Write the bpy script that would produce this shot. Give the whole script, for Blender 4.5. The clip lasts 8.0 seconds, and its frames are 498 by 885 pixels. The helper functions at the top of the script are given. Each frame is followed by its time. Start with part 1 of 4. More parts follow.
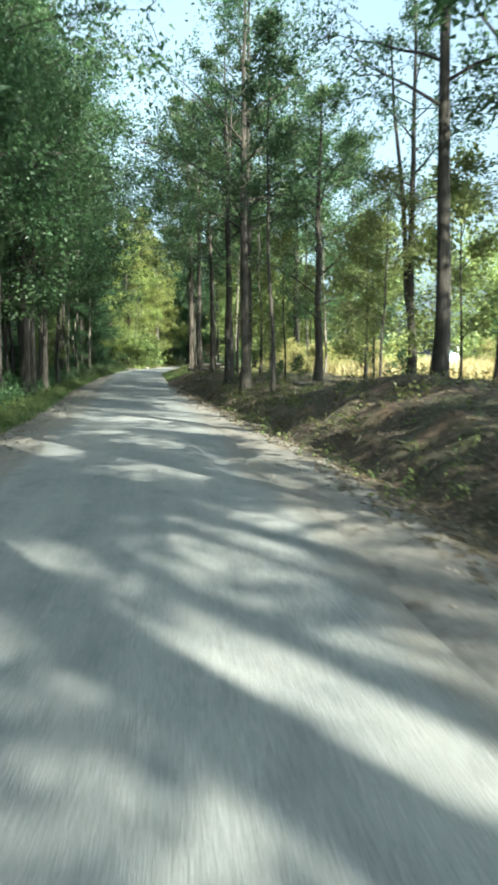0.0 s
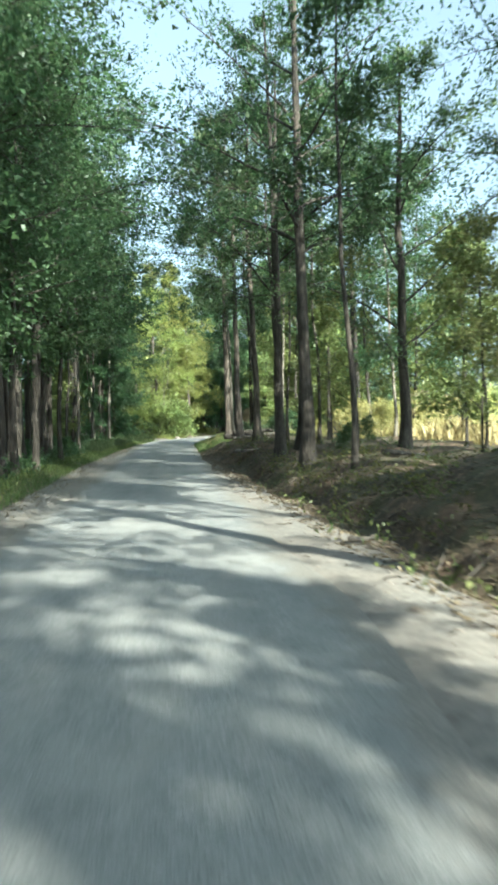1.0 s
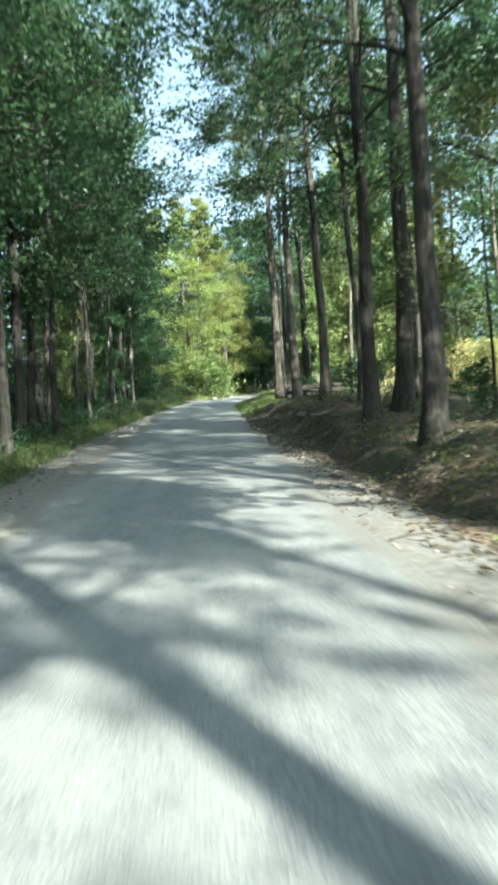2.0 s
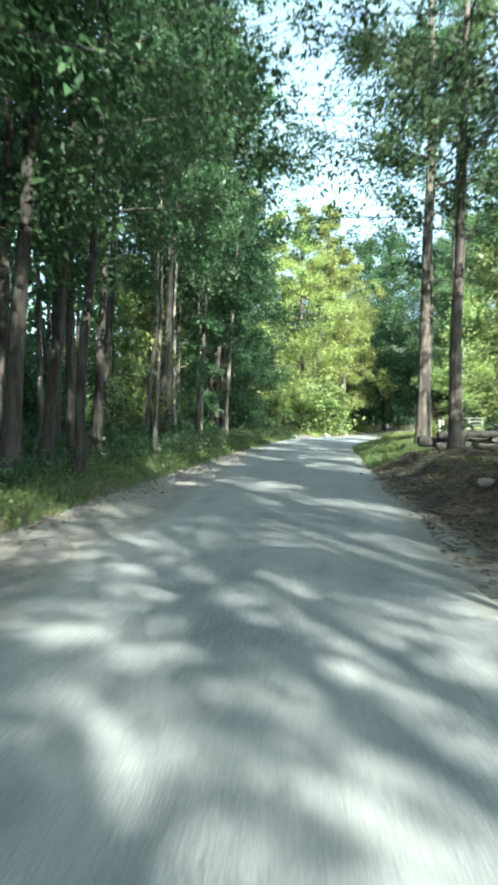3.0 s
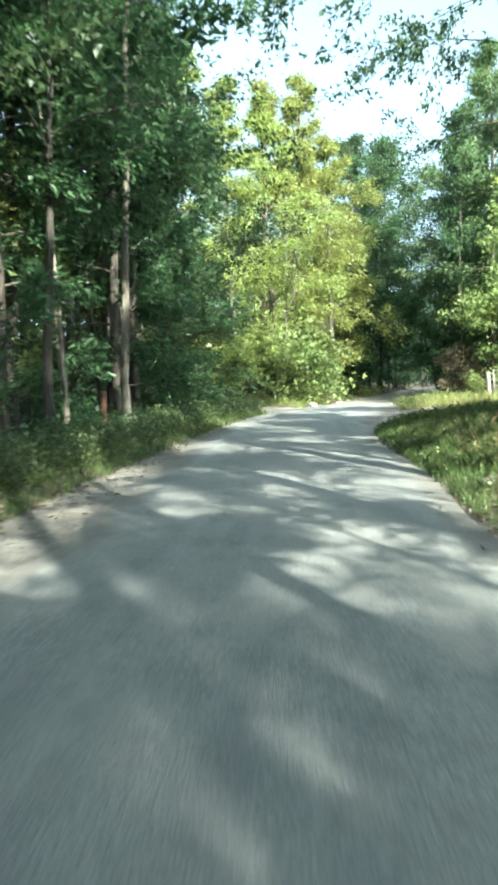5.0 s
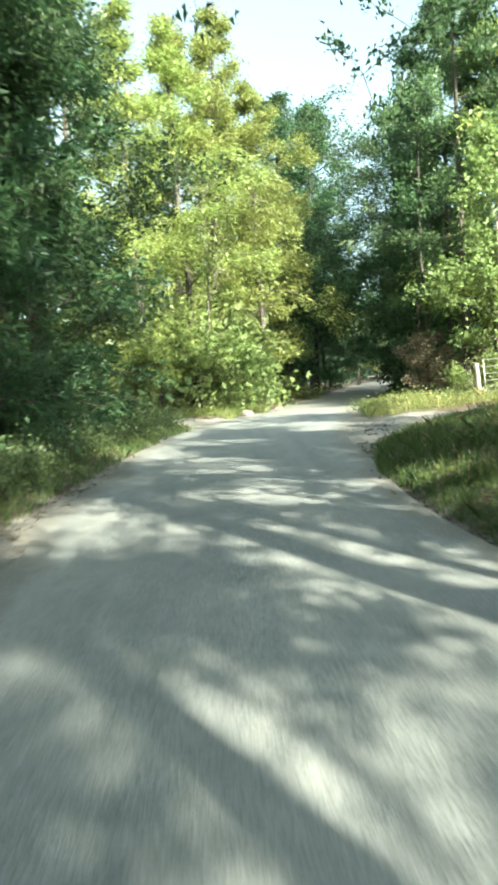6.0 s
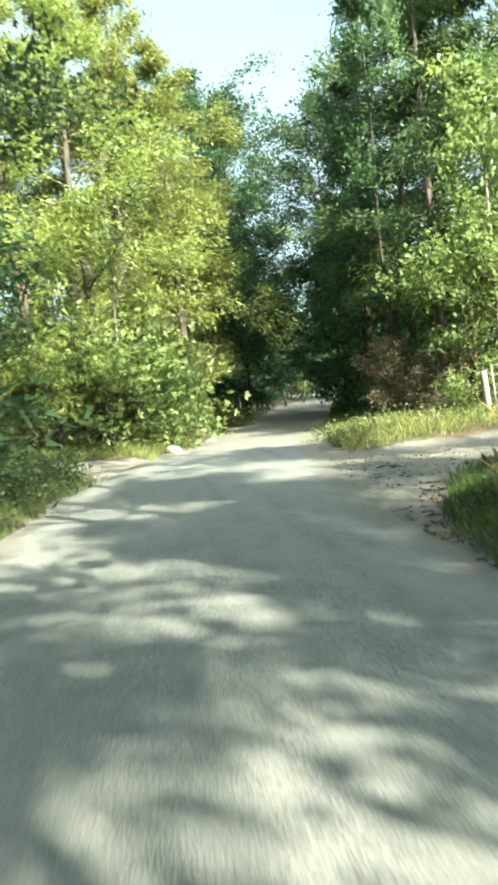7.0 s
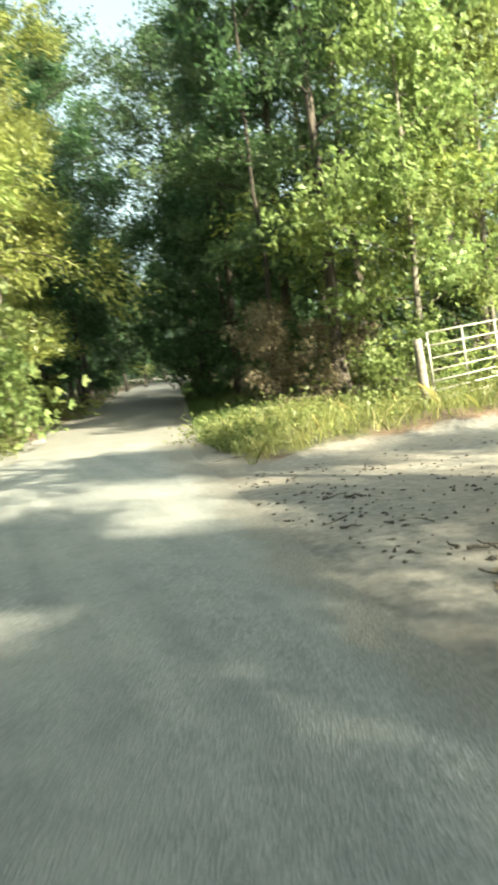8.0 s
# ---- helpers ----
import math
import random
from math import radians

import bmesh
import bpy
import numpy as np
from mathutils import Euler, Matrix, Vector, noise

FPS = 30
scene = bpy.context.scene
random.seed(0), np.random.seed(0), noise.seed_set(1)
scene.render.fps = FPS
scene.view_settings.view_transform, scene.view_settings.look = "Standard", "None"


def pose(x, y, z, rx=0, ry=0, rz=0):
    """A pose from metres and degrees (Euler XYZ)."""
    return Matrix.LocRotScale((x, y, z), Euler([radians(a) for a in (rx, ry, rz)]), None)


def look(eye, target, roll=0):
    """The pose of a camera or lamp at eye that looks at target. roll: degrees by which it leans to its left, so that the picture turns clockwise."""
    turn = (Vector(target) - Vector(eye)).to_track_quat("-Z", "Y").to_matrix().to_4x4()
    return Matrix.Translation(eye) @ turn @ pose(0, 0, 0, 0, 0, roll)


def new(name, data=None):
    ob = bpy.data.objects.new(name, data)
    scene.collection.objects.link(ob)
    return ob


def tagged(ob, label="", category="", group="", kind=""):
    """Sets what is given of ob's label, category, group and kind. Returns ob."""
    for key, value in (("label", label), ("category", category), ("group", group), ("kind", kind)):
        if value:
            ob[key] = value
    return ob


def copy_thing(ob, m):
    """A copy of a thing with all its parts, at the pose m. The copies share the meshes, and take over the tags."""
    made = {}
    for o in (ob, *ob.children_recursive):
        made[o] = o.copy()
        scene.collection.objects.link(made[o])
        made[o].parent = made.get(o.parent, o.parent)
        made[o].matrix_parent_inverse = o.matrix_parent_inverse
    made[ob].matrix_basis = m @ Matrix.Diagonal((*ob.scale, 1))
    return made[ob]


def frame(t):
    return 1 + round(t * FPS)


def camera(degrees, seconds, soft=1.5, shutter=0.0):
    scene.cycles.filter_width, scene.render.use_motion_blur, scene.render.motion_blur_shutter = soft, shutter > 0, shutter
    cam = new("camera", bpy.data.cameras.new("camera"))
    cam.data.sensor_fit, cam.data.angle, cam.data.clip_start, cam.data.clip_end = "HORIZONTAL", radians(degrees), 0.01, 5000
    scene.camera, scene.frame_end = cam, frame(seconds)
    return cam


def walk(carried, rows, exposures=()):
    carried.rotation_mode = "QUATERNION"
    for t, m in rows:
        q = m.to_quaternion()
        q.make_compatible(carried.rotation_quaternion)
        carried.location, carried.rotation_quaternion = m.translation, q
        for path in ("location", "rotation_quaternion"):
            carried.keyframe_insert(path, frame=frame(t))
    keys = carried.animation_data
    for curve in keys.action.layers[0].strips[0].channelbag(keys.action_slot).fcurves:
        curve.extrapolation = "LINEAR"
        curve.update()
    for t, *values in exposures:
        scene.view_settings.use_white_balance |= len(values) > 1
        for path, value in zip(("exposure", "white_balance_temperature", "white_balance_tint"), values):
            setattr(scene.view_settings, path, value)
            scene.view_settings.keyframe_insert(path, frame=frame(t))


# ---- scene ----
cam = camera(35.2, 8.0, soft=3.2, shutter=0.35)
METRES, EYE, TILT, LEAN, TURN = 72.0, 1.55, -6.0, 0.0, -7.5
EXPOSURES = [(0.0, 2.25, 5250.0, -11.0), (0.5, 2.4, 5250.0, -11.0), (1.0, 2.3, 5150.0, -11.0), (2.5, 2.5, 5000.0, -12.0), (3.5, 2.8, 4950.0, -12.0), (4.0, 2.75, 4950.0, -11.0), (5.5, 2.65, 5350.0, -13.0), (6.5, 2.6, 5550.0, -15.0), (7.0, 2.55, 5700.0, -16.0), (7.5, 2.5, 6150.0, -15.0), (8.0, 2.55, 6200.0, -13.0)]
ROWS = [
    (0.0, 0.0, 0.0, 0.0, 0.0, 0.0, 0.0),
    (0.5, -0.0063, 0.0717, 0.0057, 0.67, 1.95, -0.79),
    (1.0, -0.0135, 0.1451, 0.0127, 2.58, 4.98, 1.43),
    (1.2, -0.0168, 0.1737, 0.0155, 3.29, 5.38, 2.36),
    (2.3, -0.0392, 0.3249, 0.0307, 6.33, 1.35, 2.25),
    (2.5, -0.0434, 0.3531, 0.0337, 6.96, 4.13, 0.09),
    (3.0, -0.0541, 0.4252, 0.0415, 12.87, 4.51, -3.01),
    (3.5, -0.0635, 0.4935, 0.049, 13.97, 2.85, -1.47),
    (4.0, -0.0727, 0.5577, 0.0563, 13.5, 2.13, -0.8),
    (4.2, -0.0767, 0.5829, 0.0592, 13.28, 2.1, -0.3),
    (5.3, -0.1016, 0.7175, 0.0749, 10.15, 1.94, 0.97),
    (5.5, -0.1059, 0.7413, 0.0778, 9.05, 1.48, 1.67),
    (6.0, -0.1161, 0.7998, 0.0852, 5.85, 2.02, 3.16),
    (6.5, -0.1256, 0.8556, 0.0917, 2.98, 3.0, 5.16),
    (7.0, -0.1315, 0.9009, 0.0976, -0.39, 3.22, 6.24),
    (7.5, -0.1341, 0.9459, 0.1028, -4.5, 2.77, 8.01),
    (8.0, -0.1314, 0.984, 0.1073, -12.17, 0.52, 8.62),
]
walk(cam, [(t, pose(0, 0, EYE, TILT, LEAN, TURN) @ pose(METRES * x, METRES * y, METRES * z, 90 + pitch, roll, yaw)) for t, x, y, z, yaw, pitch, roll in ROWS],
     exposures=EXPOSURES)

# ---- light: low afternoon sun from behind and to the right, blue sky ----
SUN_ELEVATION, SUN_AZIMUTH = 31.0, 153.0
sun_way = Vector((math.sin(radians(SUN_AZIMUTH)) * math.cos(radians(SUN_ELEVATION)),
                  math.cos(radians(SUN_AZIMUTH)) * math.cos(radians(SUN_ELEVATION)), math.sin(radians(SUN_ELEVATION))))
world = bpy.data.worlds.new("sky")
scene.world = world
world.use_nodes = True
wn = world.node_tree
sky = wn.nodes.new("ShaderNodeTexSky")
sky.sky_type, sky.sun_disc = "NISHITA", False
sky.sun_elevation, sky.sun_rotation = radians(SUN_ELEVATION), radians(SUN_AZIMUTH)
sky.air_density, sky.dust_density = 1.0, 5.0
haze = wn.nodes.new("ShaderNodeHueSaturation")
haze.inputs["Saturation"].default_value, haze.inputs["Value"].default_value = 0.38, 0.80
wn.links.new(sky.outputs[0], haze.inputs["Color"])
wn.links.new(haze.outputs[0], wn.nodes["Background"].inputs[0])
wn.nodes["Background"].inputs[1].default_value = 0.098
sun = new("sun", bpy.data.lights.new("sun", "SUN"))
sun.data.energy, sun.data.angle, sun.data.color = 5.0, radians(0.55), (1.0, 0.82, 0.63)
sun.matrix_world = look(sun_way * 100, (0, 0, 0))

# ---- materials ----
def material(name):
    m = bpy.data.materials.new(name)
    m.use_nodes = True
    t = m.node_tree
    return m, t, t.nodes["Principled BSDF"], t.nodes["Material Output"]


def node(t, kind, **values):
    n = t.nodes.new(kind)
    for key, value in values.items():
        n.inputs[key.replace("_", " ")].default_value = value
    return n


def place_of(t, scale=(1, 1, 1), source="Object"):
    c = t.nodes.new("ShaderNodeTexCoord")
    m = t.nodes.new("ShaderNodeMapping")
    m.inputs["Scale"].default_value = scale
    t.links.new(c.outputs[source], m.inputs["Vector"])
    return m.outputs[0]


def grain(t, where, scale, detail=5.0, rough=0.6):
    n = node(t, "ShaderNodeTexNoise", Scale=scale, Detail=detail, Roughness=rough)
    t.links.new(where, n.inputs["Vector"])
    return n.outputs[0]


def ramp(t, fac, stops):
    r = t.nodes.new("ShaderNodeValToRGB")
    while len(r.color_ramp.elements) < len(stops):
        r.color_ramp.elements.new(0.5)
    for e, (at, col) in zip(r.color_ramp.elements, stops):
        e.position, e.color = at, (*col, 1)
    t.links.new(fac, r.inputs[0])
    return r.outputs[0]


def blend(t, fac, a, b, kind="MIX"):
    m = t.nodes.new("ShaderNodeMix")
    m.data_type, m.blend_type = "RGBA", kind
    for socket, value in ((m.inputs[0], fac), (m.inputs[6], a), (m.inputs[7], b)):
        if isinstance(value, bpy.types.NodeSocket):
            t.links.new(value, socket)
        elif isinstance(value, (int, float)):
            socket.default_value = value
        else:
            socket.default_value = (*value, 1)
    return m.outputs[2]


def maths(t, op, a, b=0.0):
    m = t.nodes.new("ShaderNodeMath")
    m.operation = op
    for socket, value in zip(m.inputs, (a, b)):
        if isinstance(value, bpy.types.NodeSocket):
            t.links.new(value, socket)
        else:
            socket.default_value = value
    return m.outputs[0]


def bump(t, bsdf, height, strength, distance):
    b = node(t, "ShaderNodeBump", Strength=strength, Distance=distance)
    t.links.new(height, b.inputs["Height"])
    t.links.new(b.outputs[0], bsdf.inputs["Normal"])


def leaf_material(name, dark, mid, light, clear=0.42, gloss=0.45):
    m, t, p, out = material(name)
    info = t.nodes.new("ShaderNodeObjectInfo")
    geo = t.nodes.new("ShaderNodeNewGeometry")
    col = ramp(t, geo.outputs["Random Per Island"], [(0.0, dark), (0.55, mid), (1.0, light)])
    shift = node(t, "ShaderNodeHueSaturation")
    t.links.new(maths(t, "ADD", maths(t, "MULTIPLY", info.outputs["Random"], 0.035), 0.482), shift.inputs["Hue"])
    t.links.new(maths(t, "ADD", maths(t, "MULTIPLY", info.outputs["Random"], 0.4), 0.8), shift.inputs["Value"])
    patch = grain(t, place_of(t), 0.7, 2.0)
    t.links.new(blend(t, maths(t, "MULTIPLY", patch, 0.55), col, light), shift.inputs["Color"])
    t.links.new(shift.outputs[0], p.inputs["Base Color"])
    p.inputs["Roughness"].default_value = gloss
    p.inputs["Specular IOR Level"].default_value = 0.35
    tr = t.nodes.new("ShaderNodeBsdfTranslucent")
    glow = node(t, "ShaderNodeHueSaturation", Saturation=1.05, Value=1.55)
    t.links.new(shift.outputs[0], glow.inputs["Color"])
    t.links.new(glow.outputs[0], tr.inputs["Color"])
    mix = node(t, "ShaderNodeMixShader", Fac=clear)
    t.links.new(p.outputs[0], mix.inputs[1])
    t.links.new(tr.outputs[0], mix.inputs[2])
    t.links.new(mix.outputs[0], out.inputs["Surface"])
    return m


def bark_material(name, dark, light, ridge=13.0):
    m, t, p, out = material(name)
    info = t.nodes.new("ShaderNodeObjectInfo")
    streak = grain(t, place_of(t, (ridge, ridge, ridge * 0.16)), 1.0, 6.0, 0.7)
    patch = grain(t, place_of(t), 1.3, 4.0)
    col = blend(t, ramp(t, patch, [(0.35, (0, 0, 0)), (0.7, (1, 1, 1))]),
                ramp(t, streak, [(0.40, dark), (0.60, light)]),
                ramp(t, streak, [(0.38, dark), (0.66, tuple(min(1, c * 1.6) for c in light))]))
    hs = node(t, "ShaderNodeHueSaturation")
    t.links.new(maths(t, "ADD", maths(t, "MULTIPLY", info.outputs["Random"], 0.5), 0.75), hs.inputs["Value"])
    t.links.new(col, hs.inputs["Color"])
    t.links.new(hs.outputs[0], p.inputs["Base Color"])
    p.inputs["Roughness"].default_value = 0.9
    bump(t, p, streak, 1.0, 0.06)
    return m


def plain_material(name, dark, light, scale, rough=0.85, relief=0.3, depth=0.01, metal=0.0):
    m, t, p, out = material(name)
    where = place_of(t)
    fine, wide = grain(t, where, scale), grain(t, where, scale * 0.13, 3.0)
    col = ramp(t, fine, [(0.3, dark), (0.7, light)])
    t.links.new(blend(t, maths(t, "MULTIPLY", wide, 0.5), col, dark), p.inputs["Base Color"])
    p.inputs["Roughness"].default_value, p.inputs["Metallic"].default_value = rough, metal
    bump(t, p, fine, relief, depth)
    return m


# shaded leaf copy: the wood's shade is put into a darker colour
LEAF_SHADE = leaf_material("leaf_shaded", (0.022, 0.042, 0.019), (0.044, 0.078, 0.034), (0.082, 0.124, 0.052), 0.48)
LEAF_NEEDLE = leaf_material("leaf_needle", (0.036, 0.062, 0.027), (0.076, 0.115, 0.048), (0.130, 0.168, 0.074), 0.4)
# sunlit leaf copy: sun on the foliage is put into paler, yellower colour
LEAF_PINE = leaf_material("leaf_pine_sunlit", (0.070, 0.097, 0.023), (0.158, 0.190, 0.048), (0.278, 0.296, 0.094), 0.42)
LEAF_GOLD = leaf_material("leaf_gold", (0.13, 0.135, 0.04), (0.29, 0.285, 0.10), (0.48, 0.45, 0.20), 0.4)
GRASS_DRY = leaf_material("grass_dry", (0.20, 0.155, 0.06), (0.36, 0.29, 0.13), (0.55, 0.47, 0.26), 0.3)
# sweetgum green; on other trees its brightness stands in for sunlight
LEAF_BRIGHT = leaf_material("leaf_sweetgum_sunlit", (0.058, 0.087, 0.025), (0.133, 0.166, 0.052), (0.230, 0.255, 0.098))
LEAF_DRY = leaf_material("leaf_dry", (0.070, 0.058, 0.032), (0.145, 0.122, 0.068), (0.27, 0.23, 0.145), 0.2, 0.7)
GRASS = leaf_material("grass_blade", (0.036, 0.064, 0.017), (0.070, 0.112, 0.030), (0.130, 0.165, 0.055), 0.3)
GRASS_TALL = leaf_material("grass_tall", (0.070, 0.098, 0.024), (0.140, 0.165, 0.045), (0.250, 0.240, 0.090), 0.3)
LEAF_OLIVE = leaf_material("leaf_olive", (0.050, 0.066, 0.022), (0.110, 0.128, 0.042), (0.195, 0.200, 0.075), 0.5)
BARK = bark_material("bark_hardwood", (0.015, 0.012, 0.010), (0.052, 0.043, 0.034))
BARK_PINE = bark_material("bark_pine", (0.026, 0.021, 0.017), (0.100, 0.080, 0.064), 7.0)
BARK_PALE = bark_material("bark_pale", (0.05, 0.043, 0.034), (0.175, 0.152, 0.12), 6.0)
BARK_RED = bark_material("bark_red", (0.09, 0.045, 0.03), (0.28, 0.13, 0.075), 7.0)
DEADWOOD = bark_material("deadwood", (0.04, 0.034, 0.029), (0.13, 0.11, 0.09), 10.0)
STONE = plain_material("stone", (0.12, 0.10, 0.085), (0.28, 0.245, 0.21), 14.0)
GALVANISED = plain_material("galvanised_tube", (0.20, 0.19, 0.165), (0.36, 0.34, 0.295), 30.0, 0.5, 0.1, 0.002, 0.4)
WOOD_POST = plain_material("weathered_post", (0.13, 0.11, 0.09), (0.31, 0.28, 0.235), 18.0, 0.9, 0.5, 0.01)


PALE_PAINT = plain_material("pale_paint", (0.58, 0.63, 0.68), (0.72, 0.77, 0.82), 6.0, 0.6, 0.1, 0.004)
PALE_BLUE = plain_material("pale_blue_paint", (0.36, 0.50, 0.62), (0.44, 0.58, 0.70), 6.0, 0.6, 0.1, 0.004)


def ground_material():
    m, t, p, out = material("forest_floor")
    where = place_of(t)
    weight = t.nodes.new("ShaderNodeAttribute")
    weight.attribute_name = "bare"
    chips = t.nodes.new("ShaderNodeTexVoronoi")
    chips.inputs["Scale"].default_value = 16.0
    t.links.new(where, chips.inputs["Vector"])
    litter = ramp(t, chips.outputs["Color"], [(0.1, (0.026, 0.018, 0.012)), (0.5, (0.062, 0.043, 0.028)), (0.9, (0.17, 0.12, 0.08))])
    fine, wide = grain(t, where, 9.0), grain(t, where, 0.55, 4.0)
    litter = blend(t, ramp(t, wide, [(0.45, (0, 0, 0)), (0.62, (1, 1, 1))]), litter, ramp(t, fine, [(0.3, (0.03, 0.028, 0.015)), (0.7, (0.09, 0.085, 0.04))]))
    straw = ramp(t, grain(t, place_of(t, (3, 9, 3)), 2.4, 5.0), [(0.3, (0.05, 0.030, 0.019)), (0.7, (0.19, 0.118, 0.076))])
    litter = blend(t, ramp(t, grain(t, where, 0.8, 5.0, 0.65), [(0.52, (0, 0, 0)), (0.62, (0.8, 0.8, 0.8))]), litter, straw)
    clay = ramp(t, fine, [(0.25, (0.095, 0.087, 0.079)), (0.5, (0.17, 0.157, 0.142)), (0.8, (0.28, 0.255, 0.228))])
    clay = blend(t, ramp(t, wide, [(0.4, (0, 0, 0)), (0.7, (0.6, 0.6, 0.6))]), clay, (0.20, 0.165, 0.135))
    edge = maths(t, "ADD", weight.outputs["Fac"], maths(t, "MULTIPLY", maths(t, "SUBTRACT", grain(t, where, 2.2, 6.0, 0.7), 0.5), 1.3))
    t.links.new(blend(t, ramp(t, edge, [(0.40, (0, 0, 0)), (0.62, (1, 1, 1))]), litter, clay), p.inputs["Base Color"])
    p.inputs["Roughness"].default_value = 0.95
    bump(t, p, maths(t, "ADD", fine, maths(t, "MULTIPLY", chips.outputs["Distance"], 0.5)), 0.5, 0.02)
    return m


def road_material():
    m, t, p, out = material("worn_road")
    where = place_of(t)
    side = t.nodes.new("ShaderNodeAttribute")
    side.attribute_name = "edge"
    chips = t.nodes.new("ShaderNodeTexVoronoi")
    chips.inputs["Scale"].default_value = 70.0
    t.links.new(where, chips.inputs["Vector"])
    fine, wide = grain(t, where, 40.0), grain(t, place_of(t, (1, 0.3, 1)), 0.9, 5.0)
    tar = ramp(t, chips.outputs["Color"], [(0.1, (0.122, 0.123, 0.124)), (0.5, (0.202, 0.202, 0.200)), (0.9, (0.31, 0.308, 0.302))])
    tracks = grain(t, place_of(t, (2.4, 0.07, 1)), 1.0, 4.0)
    tar = blend(t, ramp(t, tracks, [(0.42, (0, 0, 0)), (0.68, (0.6, 0.6, 0.6))]), tar, (0.132, 0.136, 0.140))
    tar = blend(t, ramp(t, wide, [(0.35, (0, 0, 0)), (0.7, (0.7, 0.7, 0.7))]), tar, (0.268, 0.260, 0.248))
    stain = ramp(t, grain(t, place_of(t, (1, 0.55, 1)), 3.2, 8.0, 0.72), [(0.30, (0.72, 0.73, 0.74)), (0.5, (1, 1, 1)), (0.72, (1.12, 1.1, 1.06))])
    tar = blend(t, 0.9, tar, stain, "MULTIPLY")
    dirt = ramp(t, fine, [(0.25, (0.095, 0.087, 0.079)), (0.5, (0.17, 0.157, 0.142)), (0.8, (0.28, 0.255, 0.228))])
    edge = maths(t, "ADD", side.outputs["Fac"], maths(t, "MULTIPLY", maths(t, "SUBTRACT", grain(t, where, 1.7, 7.0, 0.75), 0.5), 1.7))
    t.links.new(blend(t, ramp(t, edge, [(0.35, (0, 0, 0)), (0.7, (1, 1, 1))]), tar, dirt), p.inputs["Base Color"])
    p.inputs["Roughness"].default_value = 0.8
    bump(t, p, maths(t, "ADD", maths(t, "MULTIPLY", fine, 0.5), chips.outputs["Distance"]), 0.5, 0.012)
    return m


FLOOR, ROAD = ground_material(), road_material()

# ---- the lie of the land ----
ROAD_Y = [-60, 0, 30, 50, 70, 80, 86, 91, 94, 110, 132, 160, 190]
ROAD_L = [-2.2, -2.2, -2.4, -2.75, -2.85, -2.45, -1.0, 0.7, 2.0, 6.4, 11.9, 19.5, 30.0]
ROAD_R = [1.8, 1.8, 1.8, 1.55, 1.5, 2.6, 3.9, 4.9, 5.8, 10.4, 16.0, 23.6, 34.0]
VERGE_Y = [-60, 0, 28, 45, 60, 70, 76, 80, 83.5, 90, 94, 110, 132, 190]
VERGE_L = [-3.3, -3.4, -3.6, -4.1, -3.8, -3.3, -2.9, -2.4, -1.4, 0.1, 1.7, 6.0, 11.5, 29.5]
FOOT_Y = [-60, 0, 14, 24, 38, 46, 52, 62, 70, 73.5, 76.5, 78, 82, 87, 94, 111, 132, 190]
FOOT_R = [2.5, 2.6, 3.0, 2.7, 2.2, 1.7, 1.4, 1.45, 1.4, 2.0, 3.4, 3.6, 3.6, 4.3, 6.2, 10.8, 16.4, 34.5]
BANK_D = [0.0, 0.4, 0.8, 1.6, 2.6, 4.0, 7.0, 14.0]
BANK_Y = [-40, 8, 22, 29, 40, 45, 52, 60, 68, 75, 84, 95, 150]
BANK_Z = [[0, -0.10, -0.25, 0.2, 0.7, 1.0, 1.0, 0.6], [0, -0.10, -0.28, 0.2, 0.7, 1.0, 1.0, 0.6],
          [0, -0.12, -0.30, 0.3, 0.9, 1.3, 1.2, 0.7], [0, -0.15, -0.35, 0.1, 0.4, 0.6, 0.7, 0.6],
          [0, -0.15, -0.30, 0.3, 0.45, 0.6, 0.7, 0.6], [0, 0.0, 0.15, 0.6, 0.8, 0.8, 0.7, 0.6],
          [0, 0.05, 0.25, 0.7, 0.9, 0.8, 0.7, 0.6], [0, 0.06, 0.2, 0.5, 0.75, 0.8, 0.7, 0.6],
          [0, 0.06, 0.2, 0.45, 0.6, 0.6, 0.6, 0.6], [0, 0.05, 0.12, 0.26, 0.34, 0.4, 0.45, 0.5],
          [0, 0.04, 0.1, 0.17, 0.2, 0.22, 0.25, 0.3], [0, 0.05, 0.1, 0.2, 0.3, 0.4, 0.5, 0.6], [0, 0.05, 0.1, 0.3, 0.5, 0.7, 0.9, 1.0]]
RISE_Y = [-60, 0, 5.2, 10.5, 25.7, 36, 40.7, 54.2, 62.6, 72, 130, 200]
RISE_Z = [0.6, 0.0, -0.13, -0.18, -0.24, -0.21, -0.17, -0.01, 0.13, 0.28, 1.22, 2.0]


def rise(y):
    return np.interp(y, RISE_Y, RISE_Z)


def soft_step(v, a, b):
    k = np.clip((v - a) / (b - a), 0, 1)
    return k * k * (3 - 2 * k)


def waves(x, y):
    return (np.sin(x * 0.9 + 1.3 * np.sin(y * 0.37)) * np.sin(y * 0.71 + 0.8 * np.sin(x * 0.43)) * 0.6
            + np.sin(x * 2.3 + y * 1.1) * np.sin(y * 1.9 - x * 0.7) * 0.3)


def lane_right(x, y):
    """1 on the dirt lane that leaves to the right at the gate, 0 off it."""
    near = np.interp(x, [1.4, 2.0, 3.4, 5.4, 9.0, 40.0], [70.0, 73.4, 76.7, 77.8, 78.2, 78.5])
    far = np.interp(x, [3.2, 5.4, 9.0, 40.0], [82.1, 82.6, 82.2, 82.6])
    return soft_step(y, near - 0.5, near + 0.5) * soft_step(-y, -far - 0.5, -far + 0.4) * soft_step(x, 1.0, 1.6)


